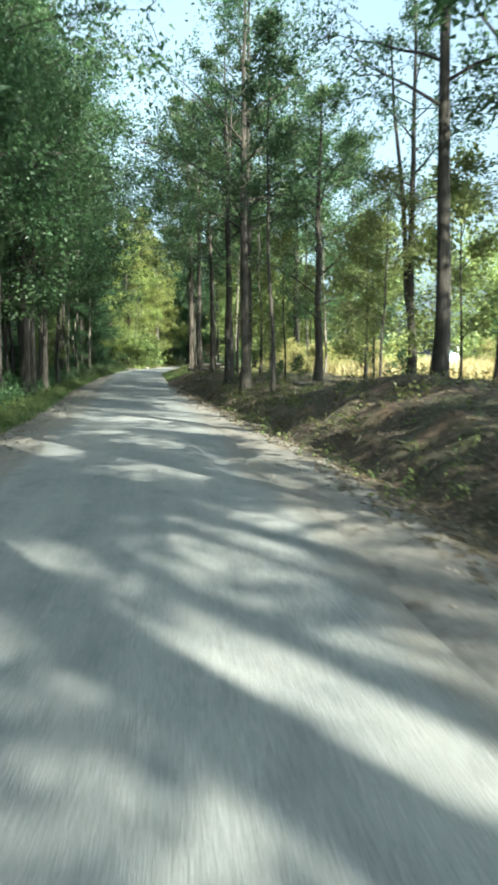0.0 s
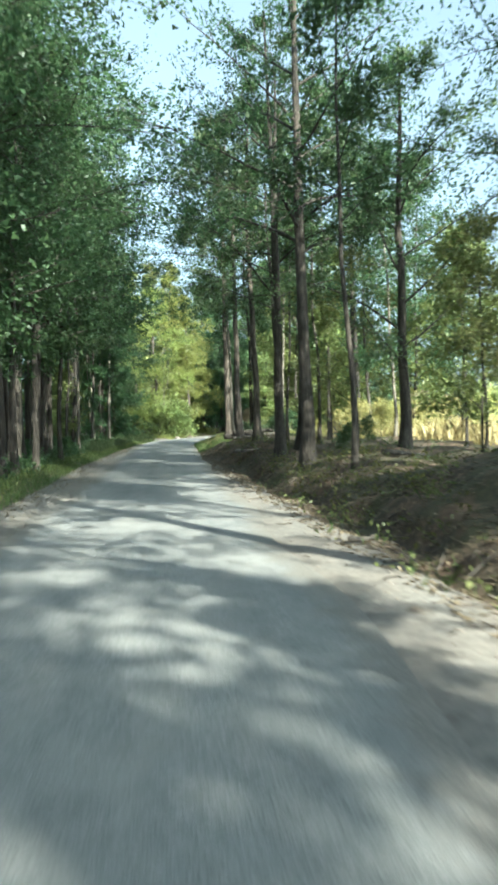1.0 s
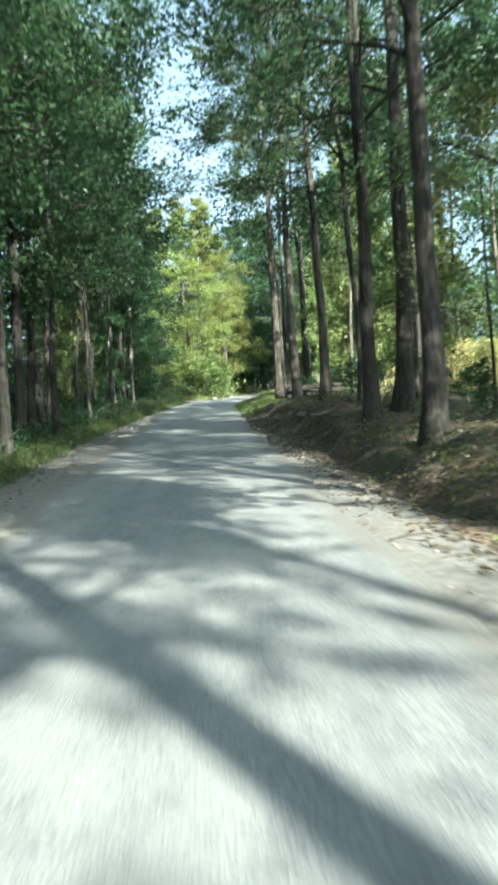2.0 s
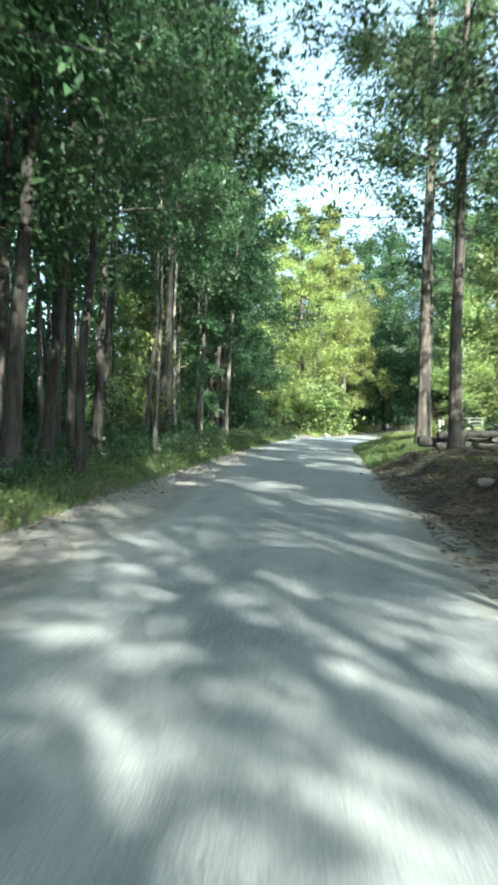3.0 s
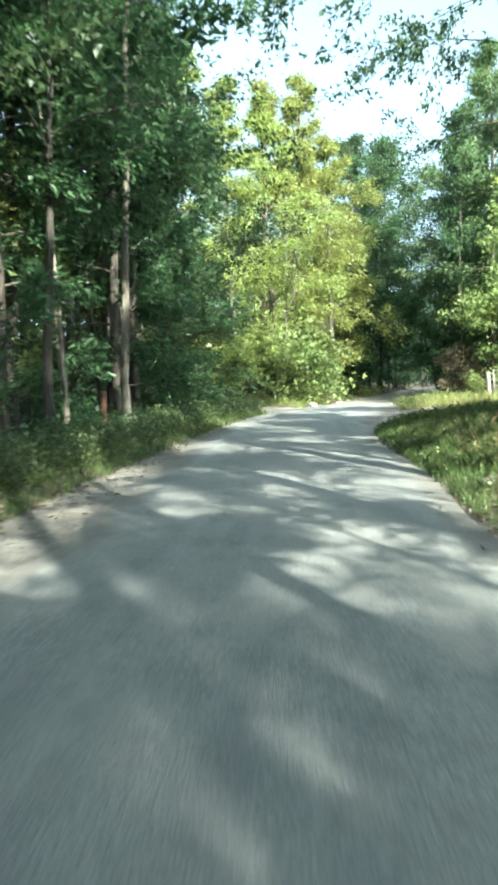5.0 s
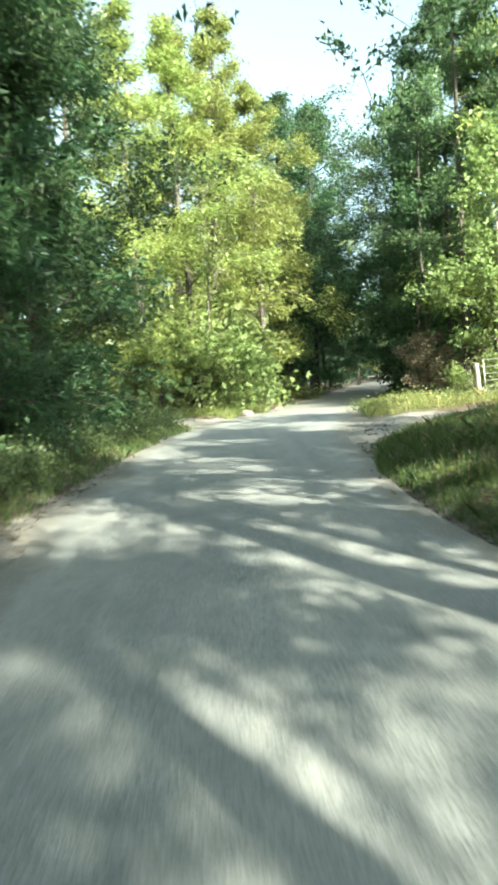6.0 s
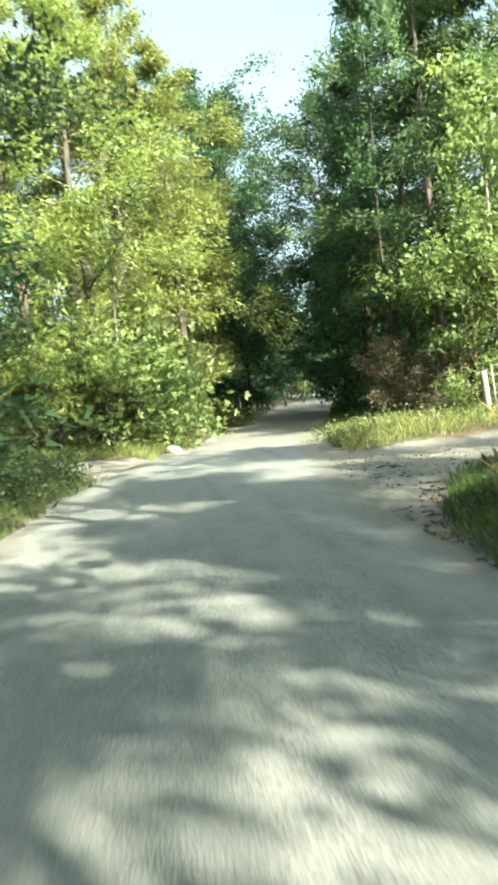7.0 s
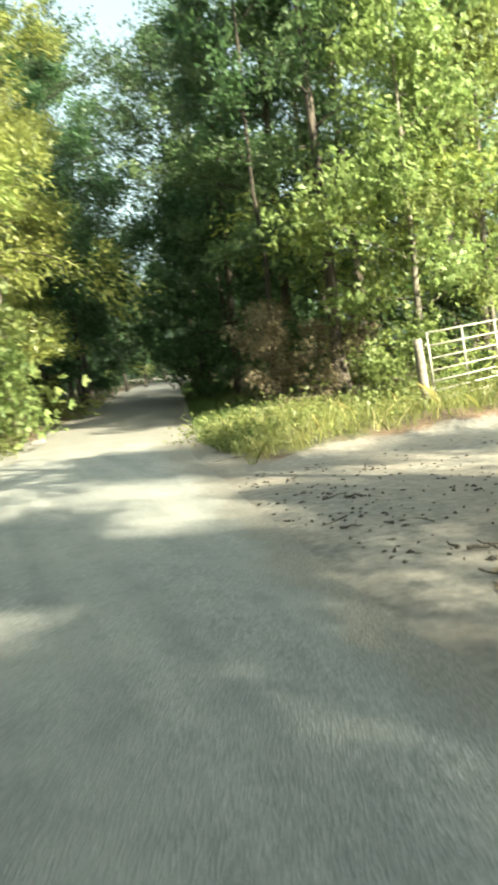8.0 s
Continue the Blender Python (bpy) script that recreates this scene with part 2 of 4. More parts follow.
def lane_left(x, y):
    near = np.interp(x, [-40, -8, -3.2, -1.3], [92.0, 86.5, 84.6, 83.0])
    far = np.interp(x, [-40, -8, -3.3, 0.2], [96.0, 91.0, 88.6, 87.6])
    return soft_step(y, near - 0.3, near + 0.3) * soft_step(-y, -far - 0.3, -far + 0.3) * soft_step(-x, 0.3, 1.0)


def lie(x, y):
    """The ground's height."""
    x, y = np.asarray(x, float), np.asarray(y, float)
    out_l, out_r = np.interp(y, VERGE_Y, VERGE_L) - x, x - np.interp(y, FOOT_Y, FOOT_R)
    out_r = out_r + (0.42 * waves(x * 0.4 + 3, y * 1.25) + 0.12 * waves(x * 1.7, y * 3.3)) * soft_step(out_r, 0.1, 0.7) * soft_step(-out_r, -5, -2.5) * soft_step(-y, -66, -56)
    bank = np.stack([np.interp(y, BANK_Y, [row[i] for row in BANK_Z]) for i in range(len(BANK_D))])
    d = np.clip(out_r, 0, 13.99)
    i = np.clip(np.searchsorted(BANK_D, d, side="right") - 1, 0, len(BANK_D) - 2)
    a = np.take_along_axis(bank, i[None], 0)[0] if d.ndim else bank[i]
    b = np.take_along_axis(bank, i[None] + 1, 0)[0] if d.ndim else bank[i + 1]
    knots = np.array(BANK_D)
    k = (d - knots[i]) / (knots[i + 1] - knots[i])
    right = a + (b - a) * k * k * (3 - 2 * k)
    left = 0.12 * soft_step(out_l, 0, 0.7) + 0.25 * soft_step(out_l, 1.5, 7)
    lanes = np.maximum(lane_right(x, y), lane_left(x, y))
    rough = 0.09 * waves(x, y) * np.clip(np.maximum(out_l, out_r), 0, 1.5) + 0.012 * waves(x * 3, y * 3) + (0.06 * waves(x * 2.6, y * 2.3) + 0.05 * np.abs(waves(x * 1.9 + 2, y * 1.4 + 1))) * np.clip(out_r * 2, 0, 1) * soft_step(-out_r, -9, -7)
    on_road = soft_step(x, np.interp(y, ROAD_Y, ROAD_L) - 0.3, np.interp(y, ROAD_Y, ROAD_L) + 0.2) * soft_step(-x, -np.interp(y, ROAD_Y, ROAD_R) - 0.3, -np.interp(y, ROAD_Y, ROAD_R) + 0.2)
    return rise(y) + (left + right + rough) * (1 - lanes) - 0.05 * on_road


def bareness(x, y):
    out_l, out_r = np.interp(y, VERGE_Y, VERGE_L) - x, x - np.interp(y, FOOT_Y, FOOT_R)
    track = soft_step(-out_l, -0.35, 0.3) * soft_step(-out_r, -0.7, 0.2)
    track = track * np.where(y < 80, np.where(x < 0, 0.70, 0.74), 1.0)
    return np.maximum(track, np.maximum(lane_right(x, y), lane_left(x, y)))


def sheet(name, xs, ys, height, weight, value, mat):
    """A grid of ground with one weight per corner."""
    gx, gy = np.meshgrid(xs, ys) if np.ndim(xs) == 1 else (xs, np.repeat(ys[:, None], xs.shape[1], 1))
    rows, cols = gx.shape
    verts = np.stack([gx, gy, height(gx, gy)], -1).reshape(-1, 3)
    n = (np.arange(rows - 1)[:, None] * cols + np.arange(cols - 1)).ravel()
    me = bpy.data.meshes.new(name)
    me.from_pydata(verts.tolist(), [], np.stack([n, n + 1, n + cols + 1, n + cols], -1).tolist())
    me.attributes.new(weight, "FLOAT", "POINT").data.foreach_set("value", value(gx, gy).ravel().astype(np.float32))
    me.polygons.foreach_set("use_smooth", np.ones(len(me.polygons), bool))
    me.materials.append(mat)
    return new(name, me)


far = np.array([40, 50, 70, 110, 200, 400, 900, 2500.0])
xs = np.concatenate([-far[::-1], np.arange(-30, -8, 1.0), np.arange(-8, 1.2, 0.28), np.arange(1.2, 7.0, 0.15), np.arange(7.0, 13, 0.28), np.arange(13, 34, 1.0), far])
ys = np.concatenate([-far[::-1], np.arange(-35, 0, 1.0), np.arange(0, 78, 0.22), np.arange(78, 100, 0.3), np.arange(100, 196, 1.2), far + 170])
tagged(sheet("ground", xs, ys, lie, "bare", bareness, FLOOR), "brown leaf-strewn forest floor with bare dirt beside the road", "ground", kind="structure")

ry = np.arange(-60, 157, 0.5)
u = np.linspace(0, 1, 17)
wob = 0.10 * np.sin(ry * 0.9) + 0.07 * np.sin(ry * 2.1 + 1)
rl, rr = np.interp(ry, ROAD_Y, ROAD_L) + wob, np.interp(ry, ROAD_Y, ROAD_R) + 0.1 * np.sin(ry * 0.7 + 2)
road_x = rl[:, None] + (rr - rl)[:, None] * u


def road_height(x, y):
    v = (x - x[:, :1]) / (x[:, -1:] - x[:, :1])
    return rise(y) + 0.006 + 0.03 * (1 - (2 * v - 1) ** 2) - 0.012 * np.exp(-((v - 0.27) / 0.09) ** 2) - 0.012 * np.exp(-((v - 0.73) / 0.09) ** 2) + 0.006 * waves(x * 1.7, y * 1.2)


def road_edge(x, y):
    v = np.abs(2 * (x - x[:, :1]) / (x[:, -1:] - x[:, :1]) - 1)
    return np.clip(soft_step(v, 0.64, 1.08) + 0.7 * soft_step(y, 80, 92), 0, 1)


tagged(sheet("road", road_x, ry, road_height, "edge", road_edge, ROAD), "narrow worn grey country road with dusty edges", "road", kind="structure")

# ---- building blocks for plants ----
class Shape:
    """Vertices and faces gathered for one mesh."""

    def __init__(self):
        self.v, self.f, self.n = [], [], 0

    def add(self, verts, faces):
        self.v.append(np.asarray(verts, float).reshape(-1, 3))
        self.f.extend([tuple(int(i) + self.n for i in f) for f in faces])
        self.n += len(self.v[-1])
        return self

    def tube(self, pts, radii, sides=8, cap=True, knobs=None):
        pts = np.asarray(pts, float)
        way = np.gradient(pts, axis=0)
        way /= np.linalg.norm(way, axis=1, keepdims=True) + 1e-9
        side = np.cross(way, [0.31, 0.87, 0.13])
        side /= np.linalg.norm(side, axis=1, keepdims=True) + 1e-9
        up = np.cross(way, side)
        a = np.linspace(0, 2 * np.pi, sides, endpoint=False)
        ring = np.cos(a)[None, :, None] * side[:, None] + np.sin(a)[None, :, None] * up[:, None]
        verts = pts[:, None] + ring * np.asarray(radii, float)[:, None, None] * (1.0 if knobs is None else knobs[:, :, None])
        k = len(pts)
        faces = [(i * sides + j, i * sides + (j + 1) % sides, (i + 1) * sides + (j + 1) % sides, (i + 1) * sides + j) for i in range(k - 1) for j in range(sides)]
        if cap:
            faces += [tuple(range(sides))[::-1], tuple((k - 1) * sides + j for j in range(sides))]
        return self.add(verts, faces)

    def mesh(self, name, mat, smooth=True):
        me = bpy.data.meshes.new(name)
        me.from_pydata(np.concatenate(self.v).tolist(), [], self.f)
        me.polygons.foreach_set("use_smooth", np.full(len(me.polygons), smooth))
        me.materials.append(mat)
        return me


def part(name, shape, mat, parent, label="", smooth=True):
    ob = new(name, shape if isinstance(shape, bpy.types.Mesh) else shape.mesh(name, mat, smooth))
    ob.parent = parent
    if label:
        ob["label"] = label
    return ob


def leaf_mesh(name, rng, centres, spread, count, size, mat, flat=0.5, hang=0.0, slim=0.5, ways=None, level=1.0, lobes=1, corners=4):
    """Small folded leaves scattered round the centres; level: how far they may tip; lobes: pointed lobes from one stalk."""
    centres = np.asarray(centres, float)
    n = len(centres) * count
    at = np.repeat(centres, count, 0)
    at = at + rng.normal(0, 1, (n, 3)) * np.asarray(spread)
    way = rng.normal(0, 1, (n, 3))
    if ways is not None:
        way = way * 0.6 + np.repeat(np.asarray(ways), count, 0)
    way[:, 2] = way[:, 2] * level - hang
    way /= np.linalg.norm(way, axis=1, keepdims=True)
    up = rng.normal(0, 1, (n, 3)) * (1 - flat) + np.array([0, 0, 1.0]) * flat
    side = np.cross(way, up)
    side /= np.linalg.norm(side, axis=1, keepdims=True) + 1e-9
    nor = np.cross(side, way)
    if lobes > 1:
        turn = np.tile(np.linspace(-1.1, 1.1, lobes), n)[:, None]
        at, way, side, nor = (np.repeat(v, lobes, 0) for v in (at, way, side, nor))
        way, side = way * np.cos(turn) + side * np.sin(turn), side * np.cos(turn) - way * np.sin(turn)
    long = size * np.repeat(rng.uniform(0.6, 1.35, (n, 1)), lobes, 0)
    n *= lobes
    wide = long * slim * rng.uniform(0.7, 1.2, (n, 1)) * 0.5
    if corners == 3:
        verts = np.stack([at + way * long, at - side * wide * 1.1, at + side * wide * 1.1 + way * long * rng.uniform(-0.2, 0.35, (n, 1))], 1)
    else:
        verts = np.stack([at, at + way * long * 0.5 + side * wide + nor * long * 0.1, at + way * long - nor * long * 0.12, at + way * long * 0.5 - side * wide + nor * long * 0.1], 1)
    i = np.arange(n) * corners
    me = bpy.data.meshes.new(name)
    me.vertices.add(n * corners)
    me.vertices.foreach_set("co", verts.astype(np.float32).ravel())
    me.loops.add(n * corners)
    me.loops.foreach_set("vertex_index", np.arange(n * corners, dtype=np.int32))
    me.polygons.add(n)
    me.polygons.foreach_set("loop_start", i.astype(np.int32))
    me.update(calc_edges=True)
    me.materials.append(mat)
    return me


def bough(p, way, length, rng, droop=0.0, wander=0.12, steps=6):
    """Points along a bough that bends as it goes."""
    pts, way = [np.array(p, float)], np.array(way, float) / np.linalg.norm(way)
    for i in range(steps):
        way = way + rng.normal(0, wander, 3) + np.array([0, 0, -droop / steps])
        way /= np.linalg.norm(way)
        pts.append(pts[-1] + way * length / steps)
    return np.array(pts)


def tree(seed, height, girth, bare, reach, limbs, leaves, size, bark, leaf, droop=0.1, lift=0.6, taper=1.0, flat=0.5, hang=0.2, slim=0.5, top=0.5, lean=0.0, fork=False, clump=0.33, twigs=5, lobes=1, corners=3):
    """A tree: trunk, limbs and a crown of leaf sprays along the limbs' twigs."""
    rng = np.random.default_rng(seed)
    base = new("tree")
    steps = 12
    rings, sides = (20, 16) if girth > 0.21 else (10, 8)
    h = np.linspace(0, 1, rings) ** 1.6
    sway = np.cumsum(rng.normal(0, 0.05, (steps, 2)), 0) * height * 0.08
    sway = np.stack([np.interp(h, np.linspace(0, 1, steps), sway[:, j]) for j in range(2)], -1)
    spine = np.stack([sway[:, 0] + lean * height * h ** 1.5, sway[:, 1], h * height - 0.25], -1)
    spine[:, :2] -= spine[:1, :2]
    rad = girth * 0.5 * (1 - 0.86 * h) + girth * 0.28 * np.exp(-h * 32)
    bumps = np.random.default_rng(seed + 500)
    around = np.linspace(0, 2 * np.pi, sides, endpoint=False)
    knobs = 1 + bumps.normal(0, 0.035, (1, sides)) + bumps.normal(0, 0.03, (rings, sides)) + 0.30 * np.maximum(0, np.cos(around * 3 + seed))[None] * np.exp(-h * height / 0.5)[:, None]
    trunk = Shape().tube(spine, rad, sides, True, knobs)
    part("trunk", trunk, bark, base)
    if fork:
        k = bough(spine[6], (0.16, 0.1, 1), height * 0.7, rng, 0, 0.05, 8)
        part("trunk", Shape().tube(k, np.linspace(girth * 0.36, girth * 0.08, 9), 9), bark, base)
    centres, ways = [], []
    for i in range(limbs):
        f = (i + rng.uniform(0.1, 0.9)) / limbs
        z = bare + (1 - bare) * f * 0.97
        p = np.array([np.interp(z, h, spine[:, j]) for j in range(3)])
        a = i * 2.4 + rng.uniform(-0.5, 0.5)
        span = reach * (1 - f) ** taper * (1 - top) + reach * top * math.sin(math.pi * min(1, f * 0.8 + 0.2)) if taper < 2 else reach * (1 - f * 0.93)
        span *= rng.uniform(0.7, 1.2)
        pts = bough(p, (math.cos(a), math.sin(a), lift + 0.5 * f), max(span, 0.5), rng, droop)
        r = max(0.012, girth * 0.14 * (1 - 0.7 * f))
        limb = Shape().tube(pts, np.linspace(r, 0.006, len(pts)), 6, False)
        for j in range(twigs):
            q = rng.integers(2, len(pts))
            w = pts[q] - pts[q - 1]
            w = w / np.linalg.norm(w) + rng.normal(0, 0.7, 3)
            t = bough(pts[q], w, span * rng.uniform(0.2, 0.45), rng, droop, 0.2, 2)
            limb.tube(t, np.linspace(r * 0.35, 0.004, len(t)), 3, False)
            for c in (t[1], 0.5 * (t[1] + t[2]), t[2]):
                centres.append(c)
                ways.append(w / np.linalg.norm(w))
        for c in pts[2:]:
            centres.append(c)
            ways.append(np.array([math.cos(a), math.sin(a), 0.1]))
        part("limb", limb, bark, base)
    each = max(1, leaves // len(centres))
    s = reach * clump * 0.42
    part("crown", leaf_mesh("crown", rng, centres, (s, s, s * 0.7), each, size, leaf, flat, hang, slim, ways, 1.0, lobes, corners if lobes == 1 else 4), leaf, base)
    return base


def stand(ob, x, y, turn=0.0, scale=1.0, lean=(0.0, 0.0), sink=0.0):
    return pose(x, y, float(lie(x, y)) - sink, lean[0], lean[1], turn) @ Matrix.Scale(scale, 4)


class Wood:
    """Kinds of tree, each built once and then copied."""

    def __init__(self):
        self.kinds, self.used = {}, {}

    def plant(self, kind, x, y, turn=0.0, scale=1.0, lean=(0.0, 0.0), label="", group=""):
        first = self.kinds[kind][0]
        m = stand(first, x, y, turn, scale, lean)
        if kind in self.used:
            ob = copy_thing(first, m)
        else:
            ob, self.used[kind] = first, True
            ob.matrix_basis = m
        return tagged(ob, label or self.kinds[kind][1], "tree", group)


wood = Wood()
wood.kinds = {
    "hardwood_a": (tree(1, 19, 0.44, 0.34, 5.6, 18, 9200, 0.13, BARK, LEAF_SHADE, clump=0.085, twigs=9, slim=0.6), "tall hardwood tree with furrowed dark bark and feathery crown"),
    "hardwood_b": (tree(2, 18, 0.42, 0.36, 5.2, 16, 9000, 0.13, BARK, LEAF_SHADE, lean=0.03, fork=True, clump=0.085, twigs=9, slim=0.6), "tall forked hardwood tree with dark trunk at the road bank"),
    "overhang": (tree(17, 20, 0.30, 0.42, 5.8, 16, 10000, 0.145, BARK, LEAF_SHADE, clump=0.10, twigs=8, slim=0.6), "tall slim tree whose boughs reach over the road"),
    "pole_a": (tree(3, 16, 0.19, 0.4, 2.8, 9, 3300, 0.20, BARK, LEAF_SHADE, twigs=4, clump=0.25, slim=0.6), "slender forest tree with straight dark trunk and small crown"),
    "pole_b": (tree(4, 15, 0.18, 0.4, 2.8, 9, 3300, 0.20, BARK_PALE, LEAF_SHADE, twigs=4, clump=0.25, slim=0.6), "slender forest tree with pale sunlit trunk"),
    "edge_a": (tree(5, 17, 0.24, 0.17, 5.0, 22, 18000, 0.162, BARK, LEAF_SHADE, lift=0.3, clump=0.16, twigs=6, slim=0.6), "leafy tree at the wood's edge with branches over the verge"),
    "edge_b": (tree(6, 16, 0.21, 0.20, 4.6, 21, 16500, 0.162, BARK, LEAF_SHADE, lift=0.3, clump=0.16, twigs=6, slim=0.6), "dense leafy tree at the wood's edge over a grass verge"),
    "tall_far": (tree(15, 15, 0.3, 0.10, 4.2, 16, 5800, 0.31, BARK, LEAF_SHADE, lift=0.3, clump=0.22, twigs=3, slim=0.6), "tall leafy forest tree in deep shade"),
    # like tall_far, with the sunlight put into brighter leaves
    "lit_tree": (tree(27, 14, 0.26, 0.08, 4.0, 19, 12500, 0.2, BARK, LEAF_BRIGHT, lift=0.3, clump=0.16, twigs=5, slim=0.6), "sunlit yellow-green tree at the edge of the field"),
    "shade_tree": (tree(16, 19, 0.4, 0.34, 5.0, 13, 8000, 0.23, BARK, LEAF_SHADE, clump=0.16, twigs=4), "tall broad-crowned tree added to shade the road"),
    "pine_a": (tree(7, 21, 0.42, 0.45, 4.4, 15, 11000, 0.24, BARK_PINE, LEAF_NEEDLE, slim=0.26, lift=0.25, clump=0.12, twigs=6), "tall pine with scaly brown trunk and open crown"),
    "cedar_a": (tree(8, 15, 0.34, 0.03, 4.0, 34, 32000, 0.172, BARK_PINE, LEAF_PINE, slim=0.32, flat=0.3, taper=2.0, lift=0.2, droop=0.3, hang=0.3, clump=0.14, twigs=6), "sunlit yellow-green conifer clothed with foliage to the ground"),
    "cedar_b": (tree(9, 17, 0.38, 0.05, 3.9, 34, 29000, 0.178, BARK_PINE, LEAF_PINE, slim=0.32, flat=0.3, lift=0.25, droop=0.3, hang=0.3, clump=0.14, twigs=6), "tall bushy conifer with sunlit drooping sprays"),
    "sweetgum": (tree(10, 9.5, 0.18, 0.20, 2.7, 26, 8400, 0.105, BARK_PALE, LEAF_BRIGHT, slim=0.42, lift=0.45, clump=0.2, lobes=4), "young broad-leaved tree with bright sunlit star-shaped leaves"),
    "sapling": (tree(11, 5, 0.07, 0.15, 1.5, 10, 2600, 0.13, BARK, LEAF_BRIGHT, slim=0.6, clump=0.26, twigs=4), "thin leafy green sapling among tall trees"),
    "shrub": (tree(12, 2.6, 0.07, 0.02, 1.5, 14, 1400, 0.12, BARK, LEAF_BRIGHT, slim=0.55, lift=0.7, clump=0.36, twigs=4, lobes=3), "leafy green roadside shrub reaching down to the grass"),
    "thicket": (tree(14, 3.6, 0.06, 0.05, 1.5, 12, 2200, 0.13, DEADWOOD, LEAF_DRY, slim=0.5, lift=0.7, clump=0.3, twigs=5, hang=0.6), "tangled thicket of dry brown vines and leaves"),
    "high_bough": (tree(19, 13, 0.2, 0.5, 4.8, 11, 9500, 0.115, BARK, LEAF_SHADE, lift=0.15, droop=0.35, clump=0.055, twigs=10, slim=0.6), "slim tree with thin leafy boughs high over the road"),
    # LEAF_SHADE puts the shade on this conifer into its leaf colour
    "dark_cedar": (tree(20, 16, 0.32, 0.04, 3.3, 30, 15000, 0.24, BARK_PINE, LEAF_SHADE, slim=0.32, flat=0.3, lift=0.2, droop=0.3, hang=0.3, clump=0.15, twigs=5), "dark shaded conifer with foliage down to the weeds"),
    "spreading": (tree(21, 14, 0.42, 0.2, 5.8, 17, 9000, 0.15, BARK, LEAF_NEEDLE, lift=0.55, clump=0.09, twigs=6, slim=0.55, lean=0.03), "broad tree with low spreading boughs and lit trunk foot"),
    "dead_tree": (tree(22, 8.5, 0.12, 0.3, 2.0, 11, 260, 0.08, BARK_PALE, LEAF_DRY, lift=0.8, clump=0.2, twigs=5), "dead tree with bare pale branches among green foliage"),
    "needle_high": (tree(26, 17, 0.34, 0.2, 3.7, 30, 26000, 0.19, BARK_PINE, LEAF_NEEDLE, slim=0.28, flat=0.3, lift=0.25, droop=0.3, hang=0.3, clump=0.13, twigs=6), "tall dark green conifer with lit outer sprays"),
    "cedar_high": (tree(23, 16, 0.34, 0.3, 3.7, 28, 28000, 0.165, BARK_PINE, LEAF_PINE, slim=0.32, flat=0.3, lift=0.25, droop=0.3, hang=0.3, clump=0.14, twigs=6), "tall sunlit conifer reaching over the road's bend"),
    "bush_gold": (tree(18, 3.0, 0.07, 0.02, 1.9, 12, 2400, 0.16, DEADWOOD, LEAF_GOLD, slim=0.6, lift=0.6, clump=0.34, twigs=4), "sunlit yellow bush at the edge of an open field"),
    "arching": (tree(24, 15, 0.26, 0.40, 7.6, 24, 19000, 0.132, BARK, LEAF_SHADE, lift=0.3, droop=0.35, lean=0.03, clump=0.065, twigs=10, slim=0.6), "tree with long leafy boughs arching over the road"),
    "understory": (tree(25, 9, 0.13, 0.22, 3.3, 15, 4600, 0.13, BARK, LEAF_OLIVE, lift=0.45, clump=0.2, twigs=5, slim=0.55), "thin understory tree with sparse olive leaves"),
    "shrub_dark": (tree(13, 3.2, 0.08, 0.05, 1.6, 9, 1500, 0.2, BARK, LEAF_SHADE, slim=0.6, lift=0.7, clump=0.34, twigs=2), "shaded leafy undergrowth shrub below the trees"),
}
P = wood.plant
rng = np.random.default_rng(42)

# trees on the right bank
for kind, x, y, turn, scale, lean in [
    ("hardwood_b", 4.25, 40.3, 200, 0.95, (0, -2.5)), ("hardwood_a", 5.2, 41.0, 30, 1.12, (0, 1)), ("hardwood_a", 4.5, 35.6, 120, 0.95, (0, 0)),
    ("pole_a", 5.1, 31.4, 10, 0.95, (0, 0)), ("spreading", 8.3, 37.6, 250, 1.0, (0, 2)), ("pole_a", 8.0, 50.0, 80, 1.25, (0, 1)),
    ("pine_a", 3.45, 58.4, 0, 0.95, (0, 0)), ("pole_b", 3.75, 59.0, 90, 1.0, (0, 1)), ("pine_a", 3.7, 52.8, 300, 0.9, (0, 0)), ("pine_a", 4.0, 46.8, 140, 0.85, (0, 2)),
    ("hardwood_a", 9.2, 24.0, 60, 1.05, (0, 0)), ("pole_a", 6.6, 45.0, 70, 1.0, (0, 0)), ("pole_a", 5.6, 48.0, 170, 0.9, (0, -1)),
    ("hardwood_a", 10.5, 55.0, 33, 1.0, (0, 0)), ("lit_tree", 7.6, 58.0, 133, 0.85, (0, 0)), ("pole_b", 6.2, 54.0, 213, 0.95, (0, 0)),
    ("hardwood_b", 11.0, 32.0, 93, 1.0, (0, 0)), 
    ("pole_b", 12.0, 52.0, 5, 1.1, (0, 0)), ("hardwood_b", 14.5, 26.0, 5, 1.0, (0, 0)),
]:
    P(kind, x, y, turn, scale, lean, group="trees on the right bank")

# mostly unseen trees, added beside and behind the camera to shade the road
for x, y, scale in [(5.5, -13.0, 1.15), (5.2, -5.5, 1.1), (6.4, 1.0, 1.1), (7.4, 10.5, 1.15), (9.5, -13.0, 1.05), (8.6, -7.5, 1.1), (13.0, 4.0, 1.0), (12.5, -16.0, 1.0), (7.0, -10.5, 1.15), (10.8, 15.0, 1.1), (14.5, 21.8, 1.0), (19.0, 12.0, 1.1), (9.3, 19.6, 0.95), (4.5, -21.0, 1.0)]:
    P("shade_tree", x, y, rng.uniform(0, 360), scale, group="trees on the right bank")
